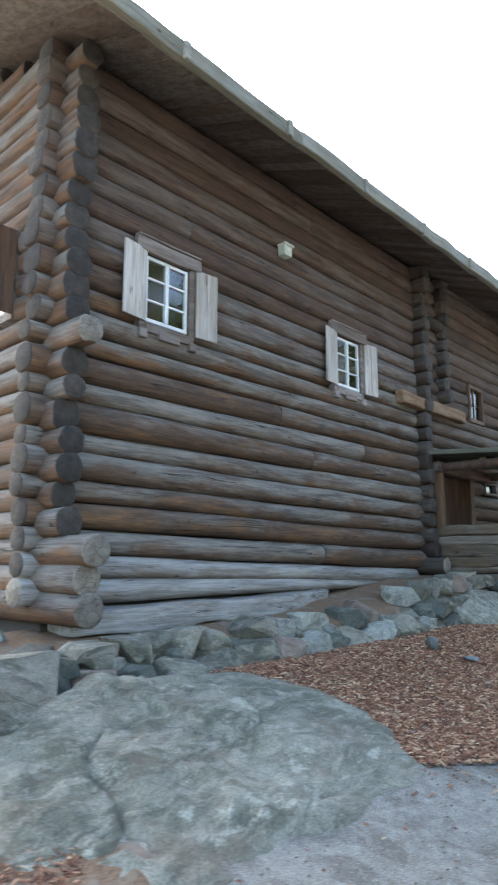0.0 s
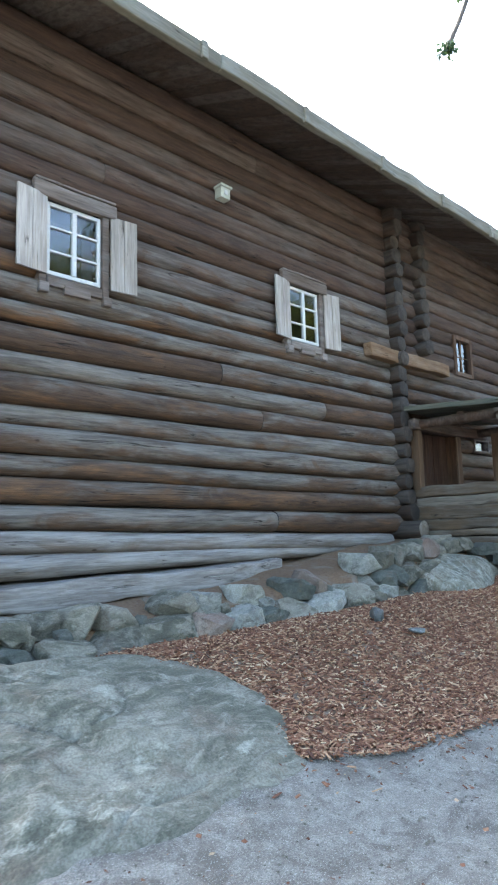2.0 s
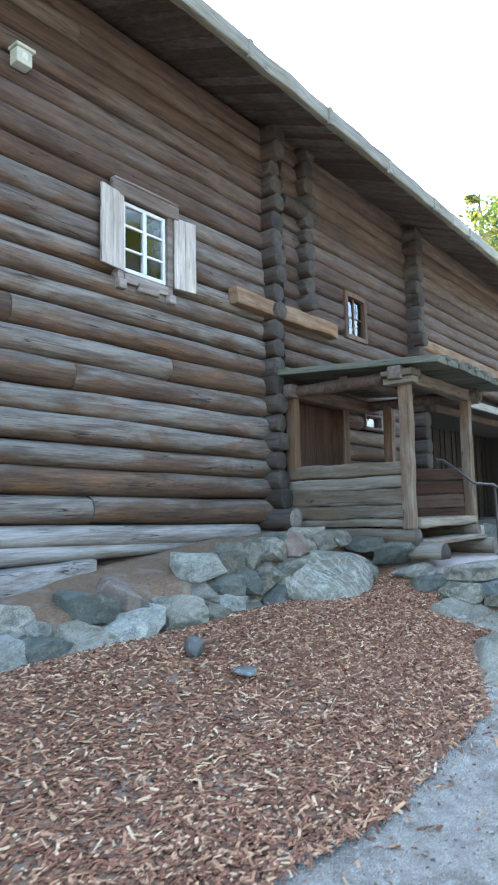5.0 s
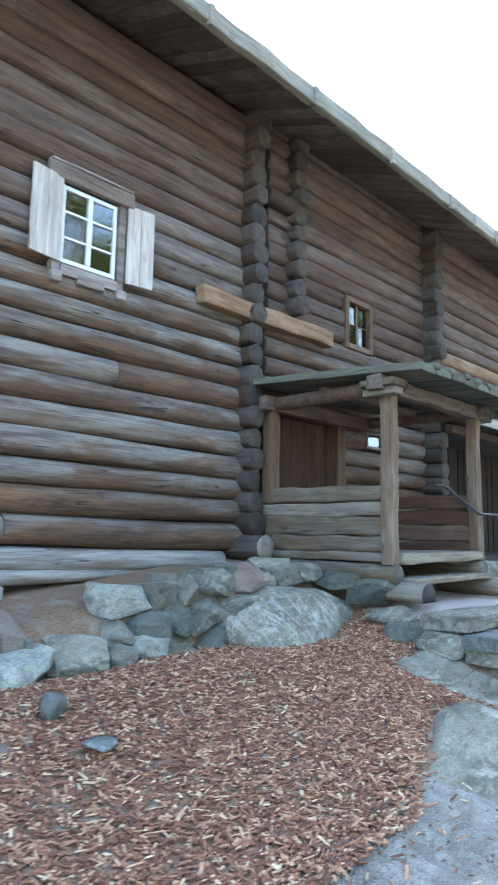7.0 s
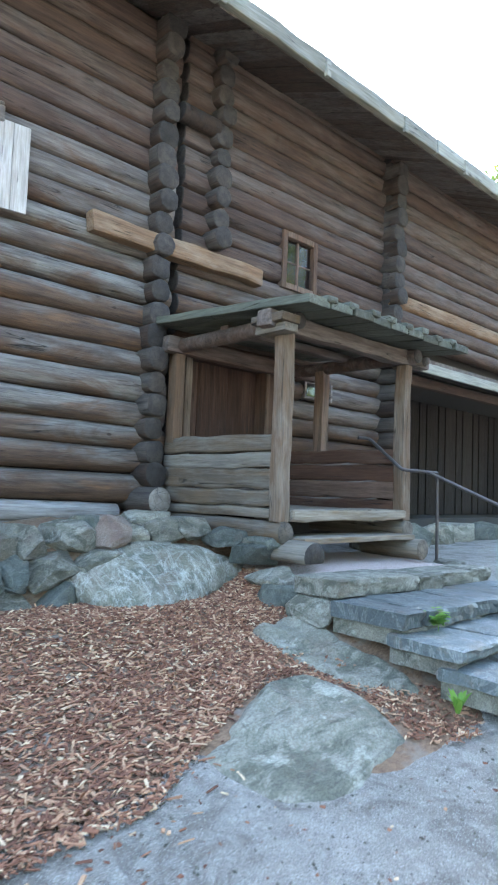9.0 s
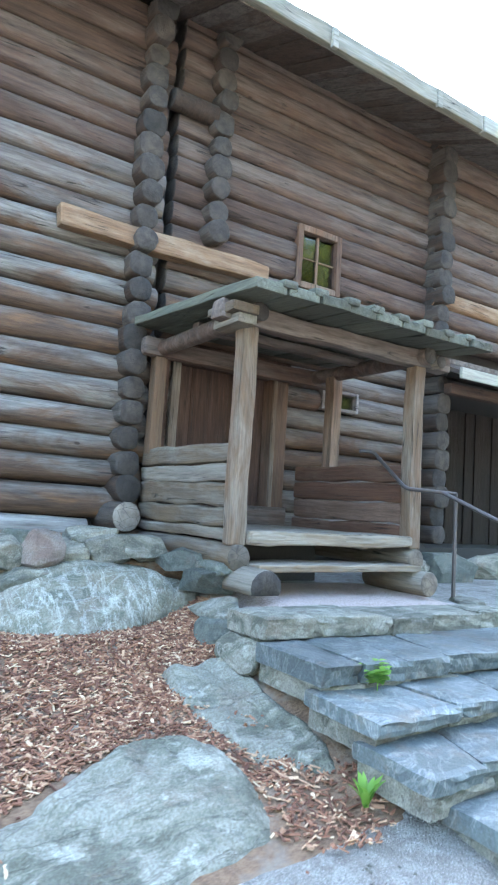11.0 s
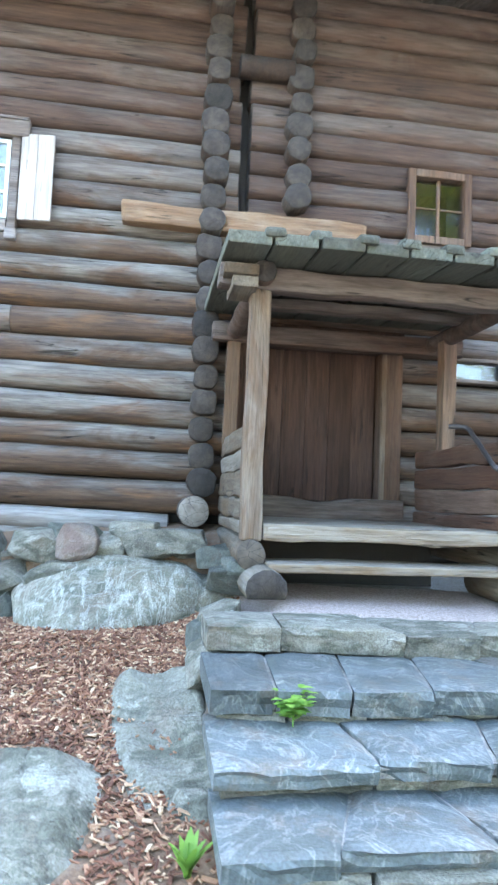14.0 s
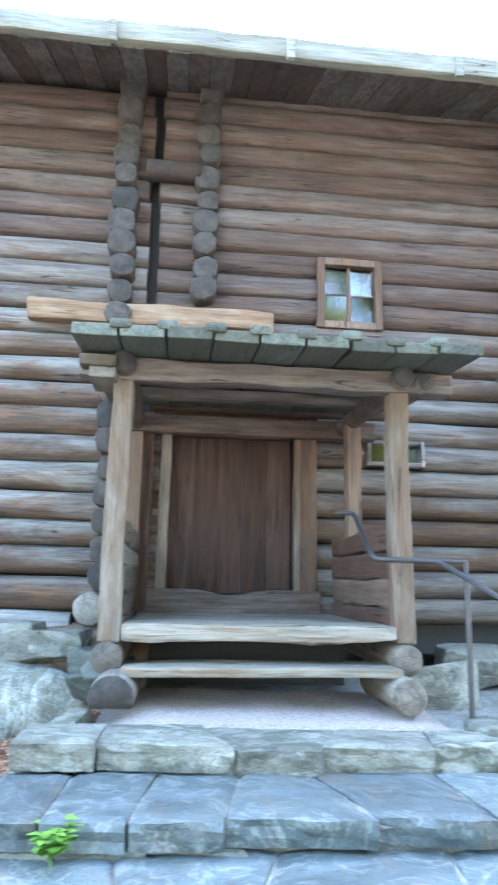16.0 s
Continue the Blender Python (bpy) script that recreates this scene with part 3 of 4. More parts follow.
for k in range(23):
    ja, jb, ka, kb = JOINT_A[k], JOINT_B[k], JOINT_A[k + 1], JOINT_B[k + 1]
    za, zb = (ja + ka) / 2, (jb + kb) / 2
    if za > 7.7:
        break
    rnd = random.Random(k + 5)
    m1 = M_SILL if k == 0 else M_LOG if za < 4.75 else M_LOGMID if za < 5.7 else M_LOGHI
    row("log", za, zb, 3.24 + rnd.uniform(0, 0.08) if k > 2 else 3.32, 11.93 + rnd.uniform(-0.03, 0.03) if k else 11.35, m1, wall_front, (ka - ja) / 2, (kb - jb) / 2)
for k, z in enumerate(ROWS_Z):
    if z > 7.75:
        break
    rnd = random.Random(k + 5)
    m2 = M_LOGMID if z < 4.4 else M_LOGHI
    tall = PITCH / 2 * rnd.uniform(0.97, 1.05)
    row("log", z + 0.1, z + 0.1, 12.06 + rnd.uniform(-0.02, 0.02), 16.95, m2, wall_front, tall, tall)
    if z > 4.4:
        row("log", z + 0.04, z + 0.04, 16.5, 27.0, M_ORANGE if 5.0 < z < 5.3 else M_LOGHI, wall_front, tall, tall, x=W - R + 0.16)
# the lowest log, cut short, and
log("log", 1, 3.3, 10.03, W - R + 0.03, 1.334, 0.165, [M_SILL, M_ENDL], wall_front, 71, flat=0.9, tilt=-0.0063, rough=0.07, r2=0.085)
# the flat sill beam, which runs out towards the rising ground
sb = box_bm(W - 0.32, W + 0.27, 3.75, 8.4, 0.89, 1.15, 0.035, 22, 0.04, 4)
for v in sb.verts:
    t = (v.co.y - 3.75) / 4.65
    v.co.z += 0.07 * t * t + 0.03 * noise.noise((v.co.y * 0.8, 2, 0))
    if v.co.x > W:
        v.co.x -= 0.22 * smooth01(0.7, 1.0, t)
part("sill_beam", sb, M_SILL, wall_front, "flat silver-grey sill beam under the logs")

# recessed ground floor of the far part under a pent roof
wall_far = tagged(part("wall_far", box_bm(-8.3, -8.1, 16.9, 27, 0.8, 4.3, 0.01), M_DARKROOM), "boarded wall deep under the pent roof, its shade put into the dark colour", "wall", kind="structure")
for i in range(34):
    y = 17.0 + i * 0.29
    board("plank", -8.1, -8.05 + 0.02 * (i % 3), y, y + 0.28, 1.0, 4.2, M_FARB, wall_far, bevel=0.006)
pent = thing("pent_roof", "low pent roof with a pale edge board over the far ground floor", "roof", kind="structure")
pv = [(x, y, z + h) for y in (16.1, 27.0) for x, z in ((-5.1, 3.74), (-6.2, 4.2)) for h in (0, 0.06)]
raw("deck", pv, [(0, 1, 3, 2), (4, 6, 7, 5), (0, 4, 5, 1), (2, 3, 7, 6), (0, 2, 6, 4), (1, 5, 7, 3)], M_SOFF, pent, smooth=False)
board("edge_board", -5.1, -5.05, 16.05, 27, 3.68, 3.84, M_EAVE, pent, bevel=0.012)
board("beam", -5.75, -5.6, 16.5, 27, 3.6, 3.76, M_BEAM, pent, bevel=0.02)
board("ceiling_deck", -8.2, -6.1, 16.95, 27, 4.22, 4.3, M_SOFF, pent)

# gable wall
wall_gable = tagged(part("wall_gable", box_bm(-15.5, -6.4, 3.68, 3.85, 0.6, 7.7, 0.0), M_DARKROOM), "inner face of the log gable wall", "wall", kind="structure")
for k in range(27):
    z = 1.465 + PITCH * k
    rnd = random.Random(900 + k)
    z_top = z + R
    if z_top > 10.2:
        break
    xa = -5.87 + rnd.uniform(-0.09, 0.07)
    if k == 0:
        xa = -5.45
    elif k == 1:
        xa = -5.32
    elif k == 9:
        xa = -5.58
    if z_top > soffit_z(-5.9):
        xa = -4.95 - (z_top - 7.2) / 0.42 - 0.05
    xb = -21 - xa
    mats = [M_LOGX, M_ENDL if k < 2 or k == 9 else M_END]
    spans = [(xa, xb)]
    if 4.45 < z < 5.6:
        spans = [(xa, -7.0), (-7.8, xb)]
    for a, b in spans:
        log("log", 0, a, b, 3.6, z, R * (0.98 if k < 2 else rnd.uniform(0.84, 1.0)), mats, wall_gable, 2000 + k * 2 + (a < -8), rough=0.13 if k > 1 else 0.04, around=18, segs=40, sq=rnd.uniform(0.0, 0.8) if k > 1 else 0.0)
log("log", 0, -5.4, -15, 3.6, 1.465 - PITCH, 0.17, [M_LOGX, M_ENDL], wall_gable, 1999, segs=12)
wall_back = tagged(part("wall_back", box_bm(-15.5, -15.2, 3.7, 27, 0.3, 7.7, 0.0), M_DARKROOM), "rear wall of the house", "wall", kind="structure")
wall_end = tagged(part("wall_end", box_bm(-15.5, -6.4, 26.8, 27, 0.3, 9.4, 0.0), M_DARKROOM), "far end wall of the house", "wall", kind="structure")
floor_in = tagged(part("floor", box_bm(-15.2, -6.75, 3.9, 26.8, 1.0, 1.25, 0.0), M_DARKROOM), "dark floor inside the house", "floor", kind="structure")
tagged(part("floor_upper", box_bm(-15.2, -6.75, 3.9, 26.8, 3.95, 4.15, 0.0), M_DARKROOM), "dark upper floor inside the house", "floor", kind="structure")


# notched ends of the cross walls
def column(y, z0, z1, label, proud=0.0, big=1.0):
    th = tagged(part("wall_cross", box_bm(-9, -6.73, y - 0.1, y + 0.1, z0, z1, 0), M_DARKROOM), label, "wall", kind="structure")
    z, k = z0, 0
    while z < z1:
        seed[0] += 1
        rnd = random.Random(seed[0])
        log("log_end", 0, -6.5, -5.96 + rnd.uniform(-0.05, 0.06) + proud, y + rnd.uniform(-0.02, 0.02), z, 0.145 * big * rnd.uniform(0.86, 1.06), [M_STUB, M_END], th, seed[0], segs=4, rough=0.12, sq=rnd.uniform(0.2, 0.9), around=18)
        z += PITCH
        k += 1
    return th


col1 = column(11.66, 1.86, 7.6, "dark stacked log ends of a cross wall")
log("log_end", 0, -6.5, -5.72, 11.6, 1.56, 0.16, [M_STUB, M_ENDL], col1, 31, segs=4, label="pale grey bottom log end")
column(12.6, 5.05, 7.6, "dark stacked log ends beside the wall joint", -0.02)
column(16.62, 1.5, 7.6, "dark stacked log ends where the upper floor juts out", 0.1, 1.1)
log("log_end", 1, 11.9, 12.5, -6.08, 6.55, 0.13, [M_STUB, M_END], col1, 33, segs=3)

support = thing("bracket_beam", "light brown hewn beam lying across the wall joint", "beam")
part("beam", box_bm(-6.17, -5.98, 10.68, 13.4, 4.6, 4.84, 0.035, 8, 0.03, 5), M_ORANGE, support)

# ---- roof ----
roof = thing("roof", "wide overhanging roof with a grey eave log and dark soffit boards", "roof", kind="structure")
Y0R, Y1R = 2.1, 29.0
rv, rf = [], []
for y in (Y0R, Y1R):
    for x, z in ((-4.97, soffit_z(-4.97) + 0.05), (-10.5, soffit_z(-10.5) + 0.05), (-16.0, soffit_z(-4.97) + 0.05), (-16.0, soffit_z(-4.97) + 0.2), (-10.5, soffit_z(-10.5) + 0.25), (-4.97, soffit_z(-4.97) + 0.2)):
        rv.append((x, y, z))
rf = [(i, (i + 1) % 6, (i + 1) % 6 + 6, i + 6) for i in range(6)] + [(5, 4, 1, 0), (4, 3, 2, 1), (6, 7, 10, 11), (7, 8, 9, 10)]
raw("roof_deck", rv, rf, M_SOFF, roof, smooth=False)
y, k = Y0R + 0.02, 0
while y < Y1R - 0.3:
    rnd = random.Random(k)
    wd = rnd.uniform(0.2, 0.3)
    bm = bmesh.new()
    dz = 0.009 * (k % 2)
    a, b = (-5.0, soffit_z(-5.0)), (-7.4, soffit_z(-7.4))
    vs = [bm.verts.new((px, py, pz + h)) for px, pz in (a, b) for py in (y, y + wd - 0.008) for h in (dz - 0.012, 0.045)]
    for f in ((0, 1, 3, 2), (4, 6, 7, 5), (0, 4, 5, 1), (2, 3, 7, 6), (0, 2, 6, 4), (1, 5, 7, 3)):
        bm.faces.new([vs[i] for i in f])
    part("soffit_board", bm, M_SOFF, roof)
    y += wd
    k += 1
yy = Y0R - 0.05
for i, step in enumerate((4.3, 5.2, 4.6, 5.0, 4.9, 3.2)):
    bm = box_bm(-5.02, -4.9, yy, yy + step - 0.01, 7.2 + 0.01 * i, 7.42 + 0.018 * i, 0.03, 10, 0.025, i)
    part("eave_log", bm, M_EAVE, roof)
    yy += step
for i in range(15):
    y = 2.4 + 1.83 * i
    hook = part("eave_hook", box_bm(-4.915, -4.86, y - 0.045, y + 0.045, 7.17, 7.385 + 0.007 * i, 0.015, 2, 0.02, i), M_EAVE, roof)


# ---- windows ----
def wide_window(name, y0, y1, z0, z1):
    """A white six-pane casement in grey trim with a plank shutter folded open on each side."""
    wd = tagged(new(name), "white six-pane window with open bleached plank shutters", "window", kind="structure")
    bm = box_bm(W - 0.02, W + 0.06, y0 - 0.19, y1 + 0.2, z1 + 0.02, z1 + 0.2, 0.02, 5, 0.012, 2)
    hd = part("header", bm, M_TRIM, wd, "grey carved header board")
    part("cornice", box_bm(W - 0.02, W + 0.075, y0 - 0.17, y1 + 0.18, z1 + 0.2, z1 + 0.23, 0.012, 4, 0.012, 3), M_TRIM, hd)
    for y in (y0 - 0.1, y1 + 0.01):
        part("jamb", box_bm(W - 0.1, W + 0.03, y, y + 0.09, z0 - 0.16, z1 + 0.06, 0.012, 4, 0.006, 1), M_TRIM, wd)
        part("foot", box_bm(W - 0.05, W + 0.07, y - 0.01, y + 0.11, z0 - 0.24, z0 - 0.12, 0.02), M_TRIM, wd)
    sill = part("window_sill", box_bm(W - 0.1, W + 0.045, y0 - 0.005, y1 + 0.005, z0 - 0.15, z0 - 0.03, 0.015, 4, 0.01, 6), M_TRIM, wd)
    part("apron", box_bm(W - 0.02, W + 0.06, y0 + 0.2, y1 - 0.16, z0 - 0.21, z0 - 0.1, 0.02), M_TRIM, sill)
    fr = tagged(new("window_frame"), "white painted sash frame")
    fr.parent = wd
    xa, xb = W - 0.05, W - 0.005
    for a, b, c, d in ((y0, y0 + 0.045, z0, z1), (y1 - 0.045, y1, z0, z1), (y0 + 0.045, y1 - 0.045, z0, z0 + 0.05), (y0 + 0.045, y1 - 0.045, z1 - 0.045, z1)):
        board("rail", xa, xb, a, b, c, d, M_WHITE, fr, bevel=0.006)
    ym = (y0 + y1) / 2
    board("mullion", xa, xb + 0.008, ym - 0.028, ym + 0.028, z0 + 0.05, z1 - 0.045, M_WHITE, fr, bevel=0.006)
    for i in (1, 2):
        zz = z0 + (z1 - z0) * i / 3
        for a, b in ((y0 + 0.045, ym - 0.028), (ym + 0.028, y1 - 0.045)):
            board("glazing_bar", xa + 0.005, xb - 0.003, a, b, zz - 0.013, zz + 0.013, M_WHITE, fr, bevel=0.004)
    for i in range(3):
        for a, b in ((y0 + 0.03, ym), (ym, y1 - 0.03)):
            rnd = random.Random(int(y0 * 10) + i * 2 + (a == ym))
            za, zb = z0 + (z1 - z0) * i / 3, z0 + (z1 - z0) * (i + 1) / 3
            t1, t2 = rnd.uniform(-0.005, 0.005), rnd.uniform(-0.005, 0.005)
            vs = [(W - 0.03 + t1, a, za), (W - 0.03 - t1, b, za), (W - 0.03 - t1 + t2, b, zb), (W - 0.03 + t1 + t2, a, zb)]
            p = raw("pane", vs, [(0, 1, 2, 3)], M_GLASS, wd)
            p.visible_shadow = False
    for y, w, ang in ((y0 - 0.4, 0.38, 9), (y1 + 0.12, 0.35, -7)):
        bm = bmesh.new()
        half = w / 2
        for a, b in ((0, half - 0.002), (half + 0.002, w)):
            t = box_bm(0, 0.03, a, b, z0 - 0.02, z1 + 0.05, 0.005, 3, 0.004, int(a * 50))
            d = bpy.data.meshes.new("tmp")
            t.to_mesh(d), t.free()
            bm.from_mesh(d)
            bpy.data.meshes.remove(d)
        hinge = 0 if ang < 0 else w
        bmesh.ops.transform(bm, matrix=Matrix.Translation((W + 0.02, y + hinge, 0)) @ Matrix.Rotation(radians(ang), 4, "Z") @ Matrix.Translation((0, -hinge, 0)), verts=bm.verts)
        part("shutter", bm, M_SHUT, wd, "bleached grey plank shutter folded open")
    return wd


wide_window("window_1", 4.72, 5.42, 4.57, 5.44)
wide_window("window_2", 8.78, 9.48, 4.57, 5.44)


def small_window(name, label, y0, y1, z0, z1, f, split, mat):
    wd = tagged(new(name), label, "window", kind="structure")
    for a, b, c, d in ((y0 - f, y0, z0 - f, z1 + f), (y1, y1 + f, z0 - f, z1 + f), (y0, y1, z0 - f, z0), (y0, y1, z1, z1 + f)):
        board("window_frame", W - 0.12, W + 0.025, a, b, c, d, mat, wd, bevel=0.012, cuts=3, wob=0.006, seed=3)
    xs = W - 0.06
    mids = [y0, (y0 + y1) / 2, y1] if split else [y0, y1]
    for a, b in zip(mids, mids[1:]):
        zs = [z0, (z0 + z1) / 2, z1] if split else [z0, z1]
        for c, d in zip(zs, zs[1:]):
            k = 0.004 * math.sin(a * 9 + c * 5)
            p = raw("pane", [(xs + k, a, c), (xs - k, b, c), (xs - k, b, d), (xs + k, a, d)], [(0, 1, 2, 3)], M_GLASS, wd)
            p.visible_shadow = False
    if split:
        ym, zm = mids[1], (z0 + z1) / 2
        board("mullion", xs - 0.015, xs + 0.02, ym - 0.02, ym + 0.02, z0, z1, mat, wd, bevel=0.005)
        for a, b in ((y0, ym - 0.02), (ym + 0.02, y1)):
            board("glazing_bar", xs - 0.015, xs + 0.015, a, b, zm - 0.01, zm + 0.01, mat, wd, bevel=0.004)


small_window("window_3", "small four-pane window in a brown wooden frame", 14.02, 14.62, 4.84, 5.54, 0.09, True, M_FRAME)
small_window("window_4", "low slit window in a grey wooden frame", 14.54, 15.12, 3.19, 3.39, 0.045, False, M_TRIM)

gw = tagged(new("window_5"), "gable window with an open brown shutter", "window", kind="structure")
for a, b, c, d in ((-7.8, -7.7, 4.45, 5.6), (-7.1, -7.0, 4.45, 5.6), (-7.7, -7.1, 4.45, 4.56), (-7.7, -7.1, 5.5, 5.6)):
    board("window_frame", a, b, 3.42, 3.6, c, d, M_TRIM, gw)
for c, d in ((4.56, 4.88), (4.88, 5.2), (5.2, 5.5)):
    p = raw("pane", [(-7.7, 3.5, c), (-7.1, 3.5, c), (-7.1, 3.505, d), (-7.7, 3.505, d)], [(0, 1, 2, 3)], M_GLASS, gw)
    board("glazing_bar", -7.7, -7.1, 3.48, 3.52, c - 0.015, c + 0.015, M_WHITE, gw, bevel=0.004)
board("shutter", -7.0, -6.96, 3.02, 3.42, 4.5, 5.55, M_FRAME, gw, "brown plank shutter standing open")

lamp = thing("wall_lamp", "small ivory lamp box fixed high on the log wall", "lamp")
part("housing", box_bm(W + 0.0, W + 0.14, 7.28, 7.46, 6.34, 6.52, 0.015), M_BOX, lamp)
part("lid", box_bm(W + 0.0, W + 0.17, 7.26, 7.48, 6.5, 6.535, 0.01), M_BOX, lamp)
part("cover", box_bm(W + 0.135, W + 0.155, 7.34, 7.4, 6.39, 6.46, 0.008), M_WHITE, lamp)

# ---- door behind the porch ----
door = tagged(new("door_1"), "closed brown plank door in a broad wooden frame", "door", kind="structure")
for i in range(5):
    y = 12.3 + i * 0.272
    board("plank", -6.38, -6.33 + 0.004 * (i % 2), y, y + 0.268, 1.72, 3.42, M_DOOR, door, bevel=0.006)
board("jamb", -6.45, -6.2, 12.12, 12.3, 1.5, 3.62, M_FRAME, door, bevel=0.015)
board("casing", -6.2, -6.12, 12.2, 12.31, 1.72, 3.5, M_POST, door, bevel=0.012, cuts=5, wob=0.01)
board("jamb", -6.45, -6.13, 13.68, 13.92, 1.5, 3.62, M_FRAME, door, bevel=0.02)
board("casing", -6.13, -6.1, 13.66, 13.72, 1.72, 3.45, M_POST, door, bevel=0.01)
board("lintel", -6.45, -6.1, 12.1, 13.92, 3.42, 3.66, M_DOOR, door, bevel=0.02)
sv = box_bm(-6.5, -6.08, 12.1, 13.95, 1.52, 1.76, 0.02, 16, 0.0)
for v in sv.verts:
    if v.co.z > 1.65:
        v.co.z -= 0.06 * math.exp(-((v.co.y - 13.0) / 0.25) ** 2)
part("threshold", sv, M_BEAM, door, "worn reddish threshold beam")

# ---- porch ----
porch = thing("porch", "small weathered timber porch with two posts and plank roof", "porch")
PY0, PY1, PX = 11.95, 14.14, -4.13
for i, y in enumerate((PY0, PY1)):
    bm = box_bm(PX - 0.075, PX + 0.075, y - 0.08, y + 0.08, 1.42, 3.38, 0.02, 10, 0.022, i + 2)
    part("post", bm, M_POST, porch, "bleached hewn corner post")
    log("sill_log", 0, PX + 0.1, -6.0, y, 1.31, 0.115, [M_RAIL, M_ENDM], porch, 50 + i, rough=0.06)
    log("side_beam", 0, PX + 0.2, -6.1, y, 3.47, 0.09, [M_BEAM, M_END], porch, 54 + i)
    xr = -6.0 if i == 0 else -5.5
    part("rear_post", box_bm(xr - 0.06, xr + 0.1, y - 0.07, y + 0.07, 2.27, 3.46, 0.012, 4, 0.012, i), M_FRAME if i else M_POST, porch, "orange-brown rear post")
part("front_beam", box_bm(PX - 0.1, PX + 0.1, 11.62, 14.58, 3.37, 3.55, 0.03, 10, 0.03, 9), M_BEAM, porch)
part("plate_beam", box_bm(-5.98, -5.84, 11.72, 14.5, 3.36, 3.56, 0.03, 8, 0.02, 10), M_BEAM, porch)
part("cross_beam", box_bm(-5.12, -4.98, 11.9, 14.2, 3.5, 3.6, 0.02, 6, 0.02, 11), M_BEAM, porch)
for i, (z, w) in enumerate(((3.33, 0.2), (3.42, 0.27))):
    part("corbel", box_bm(-4.32, -3.9 + 0.03 * i, 11.9 - w, 11.9, z, z + 0.085, 0.012, 3, 0.01, i), M_RAIL, porch, "grey stacked corbel board")
log("corbel", 0, -3.95, -4.4, PY1 + 0.2, 3.44, 0.07, [M_RAIL, M_END], porch, 41, segs=3)
# half walls of stacked half logs
for side, (y, mat, lo) in enumerate(((PY0, M_RAIL, 1.44), (PY1, M_RAILR, 1.46))):
    z = lo
    for k, h in enumerate((0.11, 0.19, 0.23, 0.17, 0.19) if side == 0 else (0.2, 0.24, 0.22, 0.2)):
        part("half_log", box_bm(-6.1, PX - 0.06, y - 0.075, y + 0.06, z, z + h - 0.008, 0.03, 9, 0.03, k + side * 7), mat, porch)
        z += h
# porch floor and step
fb = box_bm(-6.08, -4.02, 12.06, 14.05, 1.46, 1.53, 0.012, 0)
part("floor_board", fb, M_FLOORB, porch)
sl = box_bm(-4.6, -4.02, 12.04, 14.06, 1.44, 1.545, 0.02, 18, 0.0)
for v in sl.verts:
    w = noise.noise((v.co.y * 1.6, 3, 0)) * 0.05 + noise.noise((v.co.y * 6, 1, 0)) * 0.012
    if v.co.x > -4.2:
        v.co.x += w
    if v.co.z < 1.49:
        v.co.z += w * 1.3 - 0.02
    v.co.z += 0.003
part("front_plank", sl, M_FLOORB, porch, "thick worn waney-edged floor plank")
part("step_plank", box_bm(-4.35, -3.86, 12.06, 14.06, 1.2, 1.265, 0.012, 8, 0.01, 2), M_FLOORB, porch, "pale step plank")
for i, y in enumerate((12.02, 14.06)):
    sleeper = log("step_log", 0, -3.7 - 0.06 * i, -4.6, y, 1.09, 0.155 - 0.03 * i, [M_RAIL, M_END if i == 0 else M_ENDM], porch, 45 + i, rough=0.05)
    if i == 0:
        # a half log, sawn flat underneath
        for v in sleeper.data.vertices:
            v.co.z = max(v.co.z, 1.035)
# added sheet, no real part: its dark colour gives the shade under the floor
part("back_board", box_bm(-5.6, -5.55, 12.06, 14.05, 0.9, 1.45, 0.0), M_DARKROOM, porch, "added dark sheet standing for the shaded void under the floor")
# roof of boards with cover boards
NB = 9
for i in range(NB):
    y = 11.62 + i * 0.333
    rnd = random.Random(60 + i)
    xf = -3.5 + rnd.uniform(-0.03, 0.03)
    bm = box_bm(-6.1, xf, y, y + 0.315, 3.565, 3.655, 0.012, 5, 0.014, i)
    for v in bm.verts:
        v.co.z += 0.075 * (-3.5 - v.co.x) - 0.055
        v.co.z += 0.3 * (v.co.y - y - 0.16) ** 2
    part("roof_board", bm, M_ROOFB, porch)
    if i < NB - 1:
        cv = box_bm(-6.1, xf + 0.02, y + 0.255, y + 0.405, 3.585, 3.66, 0.028, 6, 0.014, i + 20)
        for v in cv.verts:
            v.co.z += 0.075 * (-3.5 - v.co.x) - 0.01 + 0.012 * math.sin(i * 3)
        part("cover_board", cv, M_ROOFB, porch, "mossy hewn cover board")
part("rear_fill", box_bm(-6.14, -6.04, 11.98, 12.12, 1.4, 3.6, 0.01), M_DOOR, porch)

rail = thing("handrail", "bent dark iron pipe handrail beside the slate steps", "handrail")
part("pipe", bent([(-4.5, 13.72, 2.43), (-4.43, 13.86, 2.43), (-3.95, 13.87, 2.04), (-3.88, 14.35, 2.03), (-2.9, 14.75, 1.55), (-1.2, 15.2, 0.95)], 0.021), M_IRON, rail)
part("post", tube([(-3.88, 14.56, 2.03), (-3.86, 14.55, 1.4), (-3.85, 14.54, 0.7)], 0.021), M_IRON, rail)
part("link", tube([(-3.9, 14.3, 2.035), (-3.88, 14.57, 2.03)], 0.017), M_IRON, rail)
part("post", tube([(-1.2, 15.2, 0.96), (-1.2, 15.2, 0.0)], 0.021), M_IRON, rail)

# ---- slate steps ----
steps = thing("stone_steps", "broad irregular slate steps up to the porch", "steps", kind="structure")


